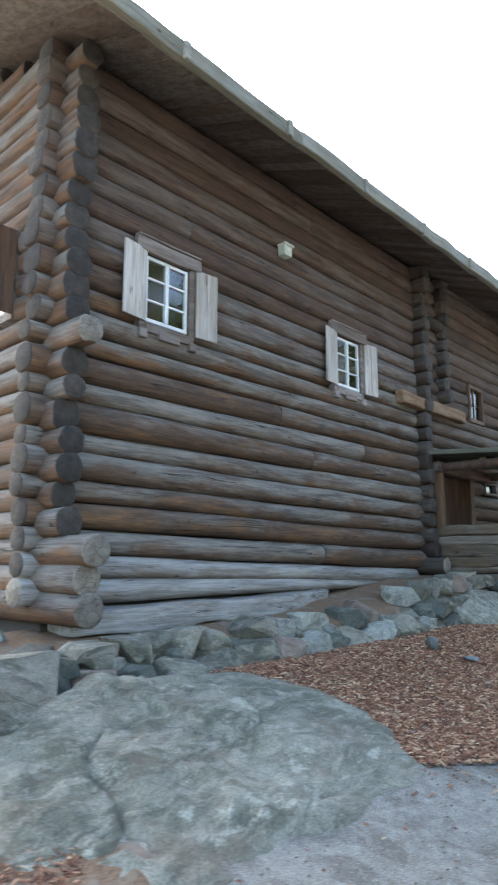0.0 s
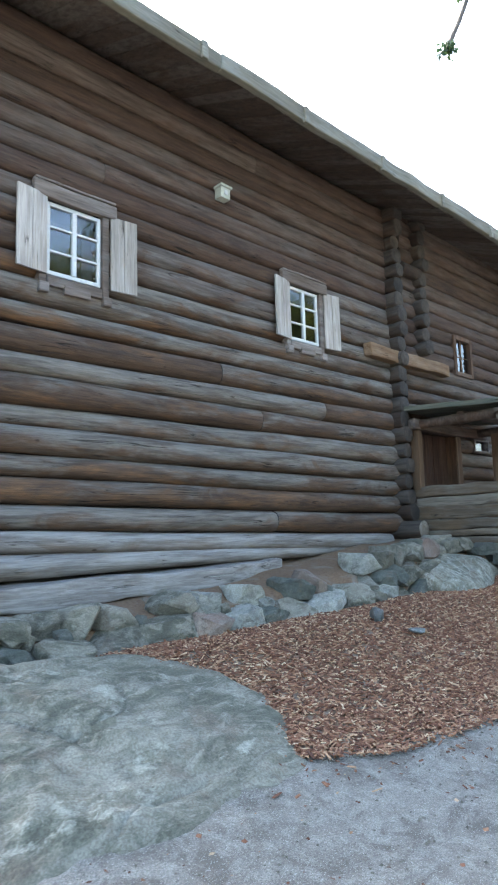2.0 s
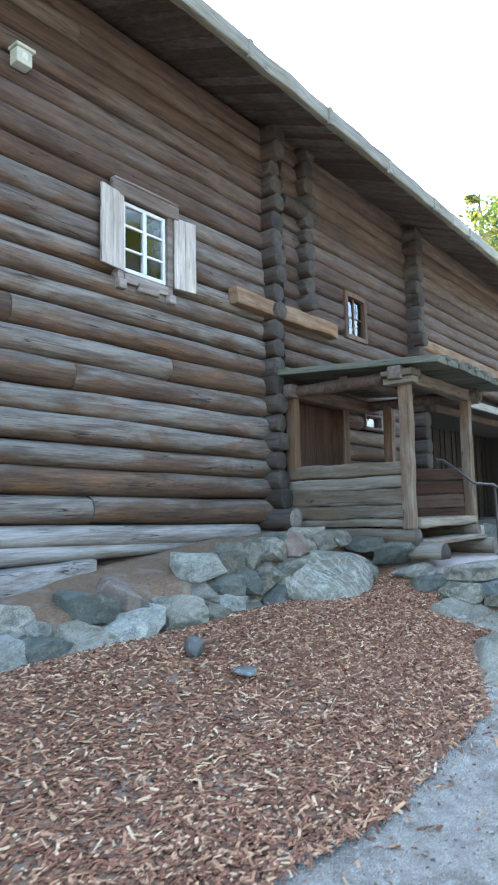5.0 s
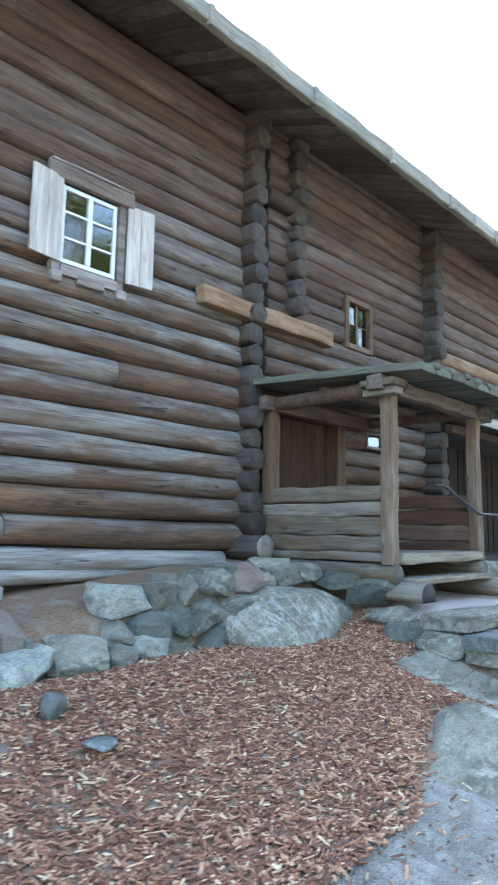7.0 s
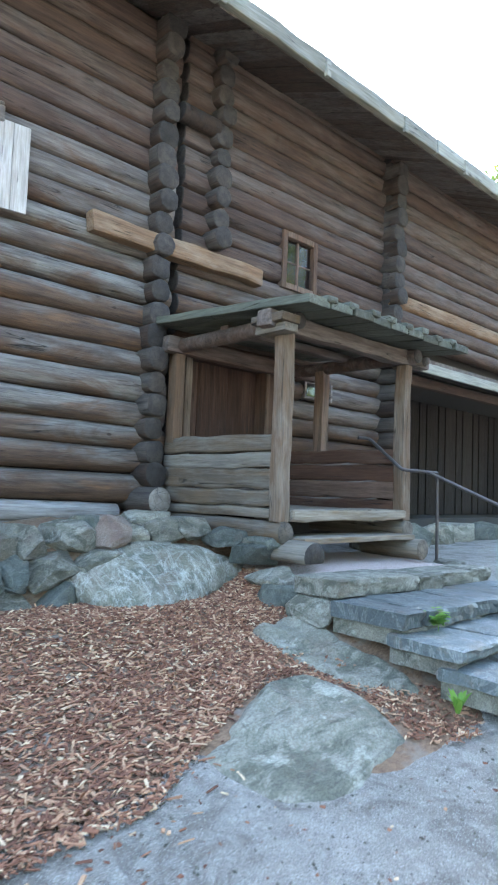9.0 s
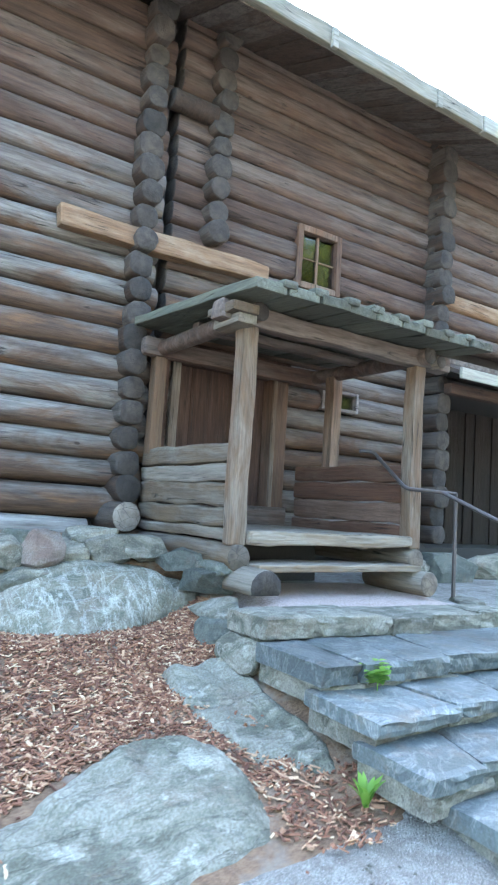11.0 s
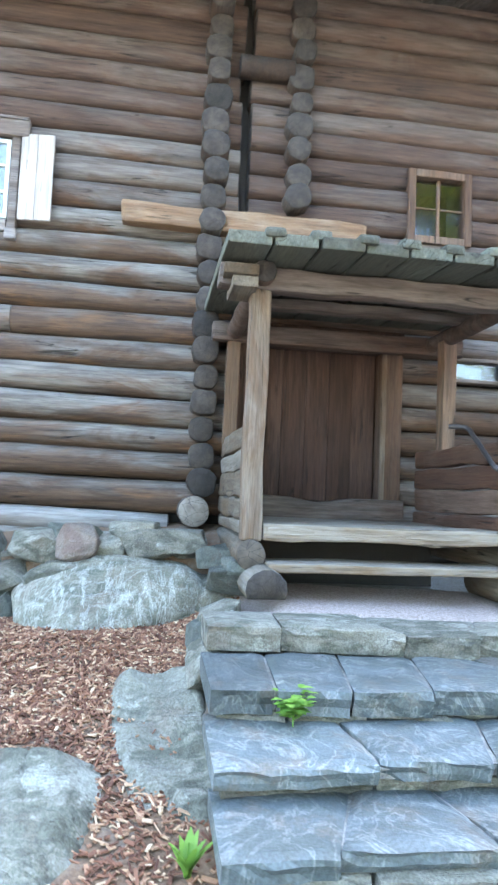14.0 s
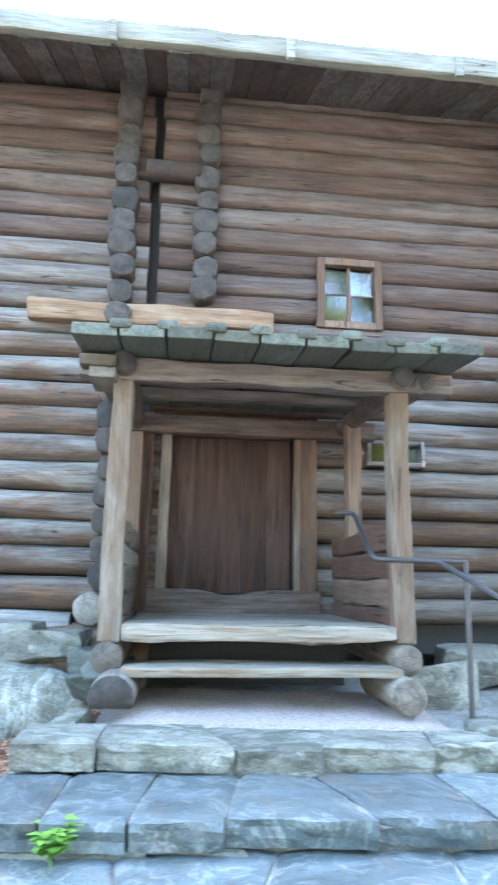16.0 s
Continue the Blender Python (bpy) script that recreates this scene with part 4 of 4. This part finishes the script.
def slab(x0, x1, y0, y1, z, th, mat, sd, fall=0.0, skew=(0.0, 0.0), name="slab"):
    rnd = random.Random(sd)
    bm = bmesh.new()
    nx, ny, nz = 9, 9, 3
    bmesh.ops.create_grid(bm, x_segments=nx, y_segments=ny, size=0.5)
    g = bmesh.ops.extrude_face_region(bm, geom=bm.faces[:])
    vs = [e for e in g["geom"] if isinstance(e, bmesh.types.BMVert)]
    for v in vs:
        v.co.z -= 1
    bmesh.ops.recalc_face_normals(bm, faces=bm.faces[:])
    side = [e for e in bm.edges if abs(e.verts[0].co.z - e.verts[1].co.z) > 0.5]
    bmesh.ops.subdivide_edges(bm, edges=side, cuts=2, use_grid_fill=True)
    j = [rnd.uniform(-0.06, 0.06) for _ in range(2)]
    o = rnd.uniform(0, 60)
    for v in bm.verts:
        u, w, d = v.co.x + 0.5, v.co.y + 0.5, -v.co.z
        jx = j[0] * (1 - w) + j[1] * w
        jy = (u - 0.5) * (skew[0] * (1 - w) + skew[1] * w)
        x, y = x0 + (x1 - x0) * u + jx * u, y0 + (y1 - y0) * w + jy
        edge = min(u, 1 - u, w, 1 - w)
        zz = z - th * d - fall * (y - 11.6)
        if d < 0.1 and edge < 0.01:
            zz -= 0.012
            x -= 0.012 if u > 0.5 else 0
        if u > 0.99:
            x += 0.035 * noise.noise((y * 4, o, d * 3)) + 0.018 * noise.noise((y * 13, o, d * 7)) - 0.04 * d
        zz += 0.014 * noise.noise((x * 3, y * 3, o)) + 0.007 * noise.noise((x * 11, y * 11, o))
        v.co = Vector((x, y, zz))
    part(name, bm, mat, steps)


STEPS = [
    (-3.03, 0.99, 0.16, (11.55, 12.02, 12.7, 13.37, 14.0, 14.45), 0.02, 0.5),
    (-2.33, 0.83, 0.14, (11.52, 11.88, 12.3, 12.75, 13.3, 13.95, 14.9), 0.012, 0.75),
    (-1.87, 0.66, 0.1, (11.5, 12.2, 12.85, 13.7, 15.2), 0.008, 0.62),
    (-1.44, 0.5, 0.1, (11.5, 12.05, 12.55, 13.4, 15.2), 0.006, 0.6),
    (-0.95, 0.33, 0.11, (11.7, 12.5, 13.3, 14.3, 15.3), 0.005, 0.62),
    (-0.47, 0.19, 0.11, (11.9, 12.8, 13.7, 15.2), 0.005, 0.6),
]
for i, (xf, z, th, ys, fall, dep) in enumerate(STEPS):
    rnd = random.Random(40 + i)
    skew = [0.0] + [rnd.uniform(-0.22, 0.22) for _ in ys[2:]] + [0.0]
    for k, (a, b) in enumerate(zip(ys, ys[1:])):
        mat = M_STONE if i == 0 else M_SLATE
        slab(xf - dep, xf, a + 0.009, b - 0.009, z + rnd.uniform(-0.006, 0.008), th, mat, i * 10 + k, fall, skew[k:k + 2])
        if i < 5:
            slab(xf - dep, xf - 0.06, a + 0.05, b + 0.03, z - th + 0.01, 0.14, M_STONE, i * 10 + k + 200, fall)
    slab(xf - dep - 0.02, xf - 0.05, ys[0] + 0.02, ys[-1] - 0.02, z - 0.02, th - 0.03, M_MORTAR, i + 400, fall, name="mortar_bed")

# trodden grit on the landing in front of the porch
lv, lf = [], []
for j in range(25):
    for i in range(9):
        x, y = -4.6 + 1.14 * i / 8, 11.9 + 2.6 * j / 24
        lv.append((x, y, 0.985 - 0.02 * (y - 11.6) + 0.012 * noise.noise((x * 3, y * 3, 0)) + 0.06 * max(0, (-3.75 - x)) - 0.12 * max(0, 1 - min(y - 11.9, 14.5 - y) / 0.25) - (0.06 if i == 8 else 0)))
lf = [(j * 9 + i, j * 9 + i + 1, (j + 1) * 9 + i + 1, (j + 1) * 9 + i) for j in range(24) for i in range(8)]
M_GRIT = Mat("pinkish_grit", 0.95)
gf2 = M_GRIT.noise(45, detail=7, rough=0.85)
M_GRIT = M_GRIT.done(M_GRIT.mix(M_GRIT.step(gf2, 0.42, 0.6), (0.58, 0.475, 0.425), (0.3, 0.235, 0.2)), gf2, 1.0, 0.03)
tagged(raw("landing", lv, lf, M_GRIT), "pinkish grit landing below the porch step", "landing", kind="structure")

# ---- foundation of dry stones ----
found = thing("foundation_wall", "dry-laid foundation of mossy field stones under the logs", "foundation", kind="structure")
fv, ffc = [], []
fy = np.arange(2.6, 12.4, 0.2)
for y in fy:
    top = float(np.interp(y, [3, 5, 7, 9, 10.3, 12.5], [0.8, 0.84, 0.92, 1.08, 1.26, 1.32]))
    xf = stone_front(y)
    for x, z in ((xf - 0.16, 0.0), (xf - 0.2, top - 0.3), (xf - 0.32, top - 0.1), (xf - 0.6, top), (-6.6, top + 0.12)):
        fv.append((x + 0.04 * noise.noise((y * 2, z * 3, 0)), y, z + 0.04 * noise.noise((y * 1.7, x * 2, 5))))
for j in range(len(fy) - 1):
    for i in range(4):
        ffc.append((j * 5 + i, (j + 1) * 5 + i, (j + 1) * 5 + i + 1, j * 5 + i + 1)[::-1])
raw("earth_fill", fv, ffc, M_LITTER, found, "needle-covered earth behind the stones")
MATS = [M_STONE, M_STONE, M_PALE, M_DARKST, M_DARKST, M_PINK, M_STONE, M_STONE]
rs = random.Random(17)
k = 0


def stone_top(y):
    return float(np.interp(y, [2.5, 4, 5, 7, 8, 9, 10.3, 12.5], [0.9, 0.94, 0.96, 1.0, 1.1, 1.24, 1.38, 1.42]))


for q in range(3):
    y = 2.6 + 0.17 * q
    while y < 11.2:
        base = ground_z(stone_front(y) + 0.1, y) - 0.07
        h = stone_top(y) - base
        courses = 2 if y < 8.6 else 3
        w = rs.uniform(0.42, 0.72) if q == 0 and y < 8 else rs.uniform(0.26, 0.5)
        bare = q == 1 and 5.2 < y < 8.6 and rs.random() < 0.65
        if q < courses and not (y > 10.0 and q < 1) and not bare:
            hh = h / courses * (rs.uniform(1.1, 1.4) if q == 0 else rs.uniform(0.9, 1.15))
            zc = base + h * (q + 0.5) / courses
            rubble("stone", (stone_front(y) - 0.2 - (0.2 if y < 8.6 else 0.11) * q + rs.uniform(-0.05, 0.05), y + w / 2, zc), (0.27, w * 0.56, hh * (0.57 if y < 8.6 else 0.66)), rs.choice(MATS), found, 300 + k, turn=rs.uniform(-14, 14), tip=rs.uniform(-10, 10))
            if rs.random() < 0.6:
                rubble("stone", (stone_front(y) - 0.03 - 0.18 * q, y + w, zc - hh * 0.3), (0.08, rs.uniform(0.05, 0.11), 0.07), rs.choice(MATS), found, 700 + k)
        y += w * 0.97
        k += 1
# stones between the logs and the bedrock under the porch
for i, (y, x, z, sy, sz, m) in enumerate(((10.55, -5.3, 1.28, 0.3, 0.16, M_DARKST), (11.05, -5.25, 1.33, 0.24, 0.15, M_STONE), (11.45, -5.1, 1.3, 0.25, 0.13, M_STONE), (11.8, -4.75, 1.22, 0.22, 0.11, M_DARKST),
        (11.85, -4.3, 1.08, 0.2, 0.12, M_DARKST), (11.72, -4.0, 0.86, 0.17, 0.15, M_STONE), (11.62, -3.72, 0.72, 0.15, 0.14, M_DARKST), (11.6, -3.35, 0.68, 0.14, 0.13, M_STONE), (14.6, -4.6, 1.05, 0.4, 0.2, M_STONE),
        (15.3, -5.4, 1.05, 0.45, 0.25, M_STONE), (16.2, -5.4, 1.05, 0.5, 0.25, M_DARKST), (17.2, -5.6, 1.0, 0.55, 0.25, M_STONE), (18.3, -5.8, 1.0, 0.6, 0.25, M_STONE), (14.55, -3.75, 0.8, 0.2, 0.15, M_STONE), (19.5, -5.8, 1.0, 0.6, 0.25, M_DARKST))):
    rubble("stone", (x, y, z), (0.28, sy, sz), m, found, 820 + i)
# flat stones under the porch sill
for i in range(6):
    rubble("stone", (-4.25 - i * 0.3, PY0 - 0.02, 1.2 - 0.02 * (i % 2)), (0.2, 0.17, 0.06), (M_DARKST, M_STONE)[i % 2], found, 860 + i)
kb = bmesh.new()
bmesh.ops.create_icosphere(kb, subdivisions=5, radius=1)
for v in kb.verts:
    p = v.co.copy()
    p *= 1 / (abs(p.x) ** 2.4 + abs(p.y) ** 2.3 + abs(p.z) ** 3.0) ** (1 / 3)
    rib = noise.noise((p.y * 3.2, p.x * 0.5, 4)) + 0.5 * noise.noise((p.y * 8.0, p.x * 0.7, 9))
    p *= 1 + 0.24 * noise.noise(p * 1.3 + Vector((4, 1, 0))) + 0.05 * rib + 0.02 * noise.noise(p * 7)
    cleft = math.exp(-((p.y - 0.42 - 0.25 * p.z) / 0.05) ** 2)
    p -= Vector((0.09, 0, 0.07)) * cleft
    v.co = Vector((-5.06 + 0.78 * p.x - 0.2 * p.z, 11.05 + 1.1 * p.y - 0.12 * p.z, 0.62 + 0.53 * p.z + 0.07 * p.y))
part("bedrock_knob", kb, M_VEIN, found, "pale streaked bedrock bulge under the porch corner", True)
for i, (y, x, z, sy, sz, m) in enumerate(((2.4, -4.75, 0.5, 0.62, 0.46, M_STONE), (3.0, -5.6, 0.75, 0.3, 0.16, M_DARKST), (2.0, -5.2, 0.5, 0.5, 0.3, M_PALE), (2.2, -6.2, 0.7, 0.4, 0.25, M_STONE), (2.9, -6.5, 0.8, 0.4, 0.25, M_PALE), (2.9, -7.3, 0.8, 0.4, 0.25, M_STONE))):
    rubble("stone", (x, y, z), (0.36, sy, sz), m, found, 840 + i)

for (x, y, s, tag) in ((-4.08, 7.76, (0.1, 0.12, 0.11), "small blue-grey stone lying on the wood chips"), (-3.62, 7.85, (0.1, 0.12, 0.035), "flat blue-grey stone lying on the wood chips")):
    st = stone("loose_stone", (x, y, ground_z(x, y) + 0.075), s, M_SLATE, None, int(x * -100), square=0.6, sub=2)
    tagged(st, tag, "stone")


# ---- wood chips ----
def chips(count, sd, patch=None):
    r = np.random.RandomState(sd)
    verts, faces = [], []
    made = 0
    while made < count:
        y = 3.9 + 8.0 * r.rand()
        e = chip_edge(y)
        a = stone_front(y) + 0.02
        x = a + (e - a) * r.rand() ** 0.95 + abs(r.normal(0, 0.1)) * (r.rand() < 0.08) * 2.5
        if x > e and r.rand() < 0.3:
            continue
        if patch:
            ang, far = r.rand() * 6.283, r.rand() ** 0.6
            x, y, e = patch[0] + patch[2] * far * math.cos(ang), patch[1] + patch[2] * far * math.sin(ang), 9
        L, wd, th = 0.01 + 0.045 * r.rand() ** 3.0, 0.004 + 0.0075 * r.rand() ** 1.5, 0.003
        yaw, pit, rol = r.rand() * 6.283, r.normal(0, 0.3), r.normal(0, 0.35)
        m = Euler((rol, pit, yaw)).to_matrix()
        c = Vector((x, y, ground_z(x, y) + 0.024 + 0.014 * r.rand() - (0.018 if x > e else 0)))
        b = len(verts)
        sk = r.uniform(-0.3, 0.3)
        for sx, sy, sz in ((-1, -1, -1), (1, -1 + sk, -1), (1, 1, -1), (-1, 1 + sk, -1), (-0.9, -0.8, 1), (0.9, -0.8 + sk, 1), (0.9, 0.8, 1), (-0.9, 0.8 + sk, 1)):
            verts.append(c + m @ Vector((sx * L, sy * wd, sz * th)))
        faces += [(b, b + 3, b + 2, b + 1), (b + 4, b + 5, b + 6, b + 7), (b, b + 1, b + 5, b + 4), (b + 1, b + 2, b + 6, b + 5), (b + 2, b + 3, b + 7, b + 6), (b + 3, b, b + 4, b + 7)]
        made += 1
    ob = raw("wood_chips", verts, faces, M_CHIP, smooth=False)
    return tagged(ob, "scattered reddish brown and tan wood chips", "wood chips", kind="stuff")


chips(44000, 4)
chips(4500, 9, (-3.6, 1.3, 0.95))
chips(1600, 11, (-2.75, 10.95, 0.55))
chips(500, 12, (-2.0, 11.25, 0.4))


def scatter(name, label, category, count, sd, mat, size, flat):
    """Small loose bits on the path and round the rocks."""
    r = np.random.RandomState(sd)
    verts, faces = [], []
    while len(faces) < count * 8:
        x, y = r.uniform(-2.9, 1.6), r.uniform(1.0, 13.0)
        if x < bed_edge(max(3.7, min(11.8, y))) and r.rand() < 0.75 or (y > 11.3 and x < -0.4):
            continue
        q = size * (0.4 + r.rand() ** 2)
        m = Euler((r.normal(0, 0.2), r.normal(0, 0.2), r.rand() * 6.28)).to_matrix()
        c = Vector((x, y, ground_z(x, y) + q * flat * 0.4))
        b = len(verts)
        for p in ((1, 0, 0), (0, 0.7, 0), (-1, 0, 0), (0, -0.7, 0), (0, 0, flat), (0, 0, -flat)):
            verts.append(c + m @ Vector([v * q * r.uniform(0.7, 1.2) for v in p]))
        for u in range(4):
            faces += [(b + u, b + (u + 1) % 4, b + 4), (b + (u + 1) % 4, b + u, b + 5)]
    return tagged(raw(name, verts, faces, mat, smooth=False), label, category, kind="stuff")


scatter("pebbles", "small grey pebbles strewn over the gravel path", "pebbles", 5000, 3, M_STONE, 0.012, 0.6)
scatter("leaf_litter", "scraps of bark and dry leaves on the path", "leaf litter", 1300, 5, M_CHIP, 0.02, 0.12)


# ---- plants ----
def leaf_blade(bm, base, way, length, width, droop, cup=0.15):
    way = Vector(way).normalized()
    side = way.cross(Vector((0, 0, 1))).normalized()
    prev = None
    n = 5
    for i in range(n + 1):
        t = i / n
        p = Vector(base) + way * length * t + Vector((0, 0, -droop * length * t * t))
        w = width * math.sin(math.pi * min(1, 0.12 + 0.88 * t) ** 0.8) * 0.5 + 0.0008
        up = side.cross(way).normalized() * cup * w
        cur = [bm.verts.new(p - side * w + up), bm.verts.new(p), bm.verts.new(p + side * w + up)]
        if prev:
            bm.faces.new((prev[0], prev[1], cur[1], cur[0])), bm.faces.new((prev[1], prev[2], cur[2], cur[1]))
        prev = cur


def herb(label, at, n, length, width, rise, sd, leaflets=0):
    r = random.Random(sd)
    th = tagged(new("herb"), label, "plant")
    bm = bmesh.new()
    for i in range(n):
        a = i * 2.4 + r.uniform(-0.3, 0.3)
        up = rise * r.uniform(0.7, 1.2)
        way = Vector((math.cos(a), math.sin(a), up))
        ln = length * r.uniform(0.6, 1.1)
        if leaflets:
            stem_tip = Vector(at) + way.normalized() * ln
            for q in range(leaflets):
                b = r.uniform(0, 6.28)
                leaf_blade(bm, Vector(at).lerp(stem_tip, 0.45 + 0.55 * q / leaflets), (math.cos(b), math.sin(b), 0.25), width * r.uniform(1.2, 2), width, 0.2)
        else:
            leaf_blade(bm, at, way, ln, width * r.uniform(0.8, 1.2), 0.35)
    part("foliage", bm, M_PLANT, th, smooth=True)
    bm = tube([at, (at[0], at[1], at[2] + length * 0.5)], 0.004, 6)
    part("stem", bm, M_PLANT, th)


herb("bright green leafy herb growing from a step joint", (-2.29, 11.93, 0.66), 20, 0.19, 0.036, 2.4, 1, 6)
herb("broad-leaved green weed at the foot of the steps", (-1.83, 11.42, 0.24), 12, 0.27, 0.042, 2.6, 2)
herb("small green weed beside the bedrock", (-3.35, 11.42, 0.5), 9, 0.09, 0.03, 1.0, 3, 3)
herb("small green weed in the upper step joint", (-3.33, 13.5, 0.86), 7, 0.08, 0.03, 1.0, 4, 3)


# ---- trees ----
def tree(label, x, y, height, crown_r, base, leaves, mat, sd, lean=(0, 0), extra=(), leaf=0.11):
    r = random.Random(sd)
    th = tagged(new("tree"), label, "tree")
    z0 = ground_z(x, y) - 0.1
    pts = [Vector((x + lean[0] * t * t + 0.15 * math.sin(3 * t + sd), y + lean[1] * t * t, z0 + height * 0.9 * t)) for t in [i / 8 for i in range(9)]]
    bm = bmesh.new()
    rad = height * 0.019
    rings = []
    for i, p in enumerate(pts):
        q = rad * (1.25 - i / 8 * 1.1) * (1.3 if i == 0 else 1)
        rings.append([bm.verts.new(p + Vector((q * math.cos(k * 0.628) * (1 + 0.1 * r.random()), q * math.sin(k * 0.628), 0))) for k in range(10)])
    for a, b in zip(rings, rings[1:]):
        for k in range(10):
            bm.faces.new((a[k], a[(k + 1) % 10], b[(k + 1) % 10], b[k]))
    part("trunk", bm, M_BARK, th, smooth=True)
    clumps = []
    for i in range(16):
        t = base + (0.97 - base) * i / 15
        p = pts[0].lerp(pts[-1], t)
        j = t * 8
        p = pts[int(j)].lerp(pts[min(8, int(j) + 1)], j - int(j))
        a = i * 2.4 + r.uniform(-0.4, 0.4)
        reach = crown_r * math.sin(math.pi * min(1, (t - base) / (1 - base) * 0.8 + 0.2)) * r.uniform(0.75, 1.1) + 0.3
        e = p + Vector((math.cos(a) * reach, math.sin(a) * reach, reach * r.uniform(0.0, 0.45)))
        mid = p.lerp(e, 0.5) + Vector((0, 0, 0.12 * reach))
        part("limb", tube([p, mid, e], max(0.02, rad * 0.25 * (1.1 - t)), 6), M_BARK, th)
        clumps += [(e, reach * 0.42), (mid, reach * 0.3), (e.lerp(mid, 0.5) + Vector((r.uniform(-.5, .5), r.uniform(-.5, .5), 0.2)), reach * 0.35)]
    for path, spots in extra:
        part("limb", tube(path, 0.025, 6), M_BARK, th)
        clumps += spots
    g = np.random.RandomState(sd)
    verts, faces = [], []
    total = sum(c[1] ** 2 for c in clumps)
    for c, q in clumps:
        for _ in range(max(70, int(leaves * q * q / total))):
            d = Vector(g.normal(0, 1, 3))
            p = c + d.normalized() * q * (g.rand() ** 0.5) * (0.6 + 0.5 * g.rand())
            m = Euler(g.uniform(-1.2, 1.2, 3)).to_matrix() @ Euler((0, 0, g.rand() * 6.28)).to_matrix()
            s = leaf * (0.6 + 0.7 * g.rand())
            b = len(verts)
            for u, v, w in ((-1, 0, 0), (0, -0.45, 0.08), (1, 0, 0), (0, 0.45, 0.08)):
                verts.append(p + m @ Vector((u * s, v * s, w * s)))
            faces += [(b, b + 1, b + 2), (b, b + 2, b + 3)]
    raw("crown", verts, faces, mat, th, smooth=False)
    return th


tree("tall broad-leaved tree with a branch hanging over the path", 8.5, 13.5, 15, 2.6, 0.6, 5000, M_FIR, 5, (0.3, 0.3),
     extra=[([(8.6, 13.5, 9.8), (4.0, 11.4, 11.2), (0.0, 9.8, 10.6), (-1.8, 8.6, 9.2), (-2.48, 7.95, 7.6), (-2.48, 7.6, 7.0), (-2.48, 7.34, 6.6)],
             [(Vector((-2.48, 7.28, 6.5)), 0.12), (Vector((-2.5, 7.38, 6.6)), 0.06), (Vector((-2.48, 7.8, 7.5)), 0.14), (Vector((-2.48, 7.84, 7.78)), 0.2), (Vector((-2.3, 8.05, 8.1)), 0.25), (Vector((-1.9, 8.5, 8.9)), 0.35), (Vector((-0.8, 9.2, 9.9)), 0.5)])], leaf=0.042)
for i, (x, y, h, r, b, n, m) in enumerate(((13, 19.5, 21, 5.2, 0.18, 24000, M_LEAF), (15, 27.5, 22, 5.2, 0.18, 24000, M_LEAF), (13.5, 35, 23, 5.0, 0.18, 18000, M_LEAF), (18, 41, 24, 4.2, 0.18, 11000, M_LEAF),
        (19, 12, 20, 3.8, 0.2, 9000, M_LEAF), (21, 23.5, 26, 3.8, 0.12, 11000, M_FIR), (20, 31.5, 27, 3.8, 0.12, 11000, M_FIR), (23, 17, 26, 3.8, 0.12, 10000, M_FIR), (24, 4, 22, 3.6, 0.12, 9000, M_FIR),
        (23, 37, 27, 4.0, 0.12, 10000, M_FIR), (26, 48, 27, 4.0, 0.12, 10000, M_FIR), (20, -5, 17, 3.8, 0.2, 8000, M_LEAF))):
    ob = tree("dark conifer-like tree across the path" if m == M_FIR else "sunlit yellow-green tree across the path", x, y, h, r, b, n, m, 6 + i, leaf=0.2)
    tagged(ob, group="trees across the path")
tree("yellow-green tree rising behind the far end of the house", -11.2, 36.5, 18.6, 4.2, 0.4, 10000, M_LEAF, 23, leaf=0.16)
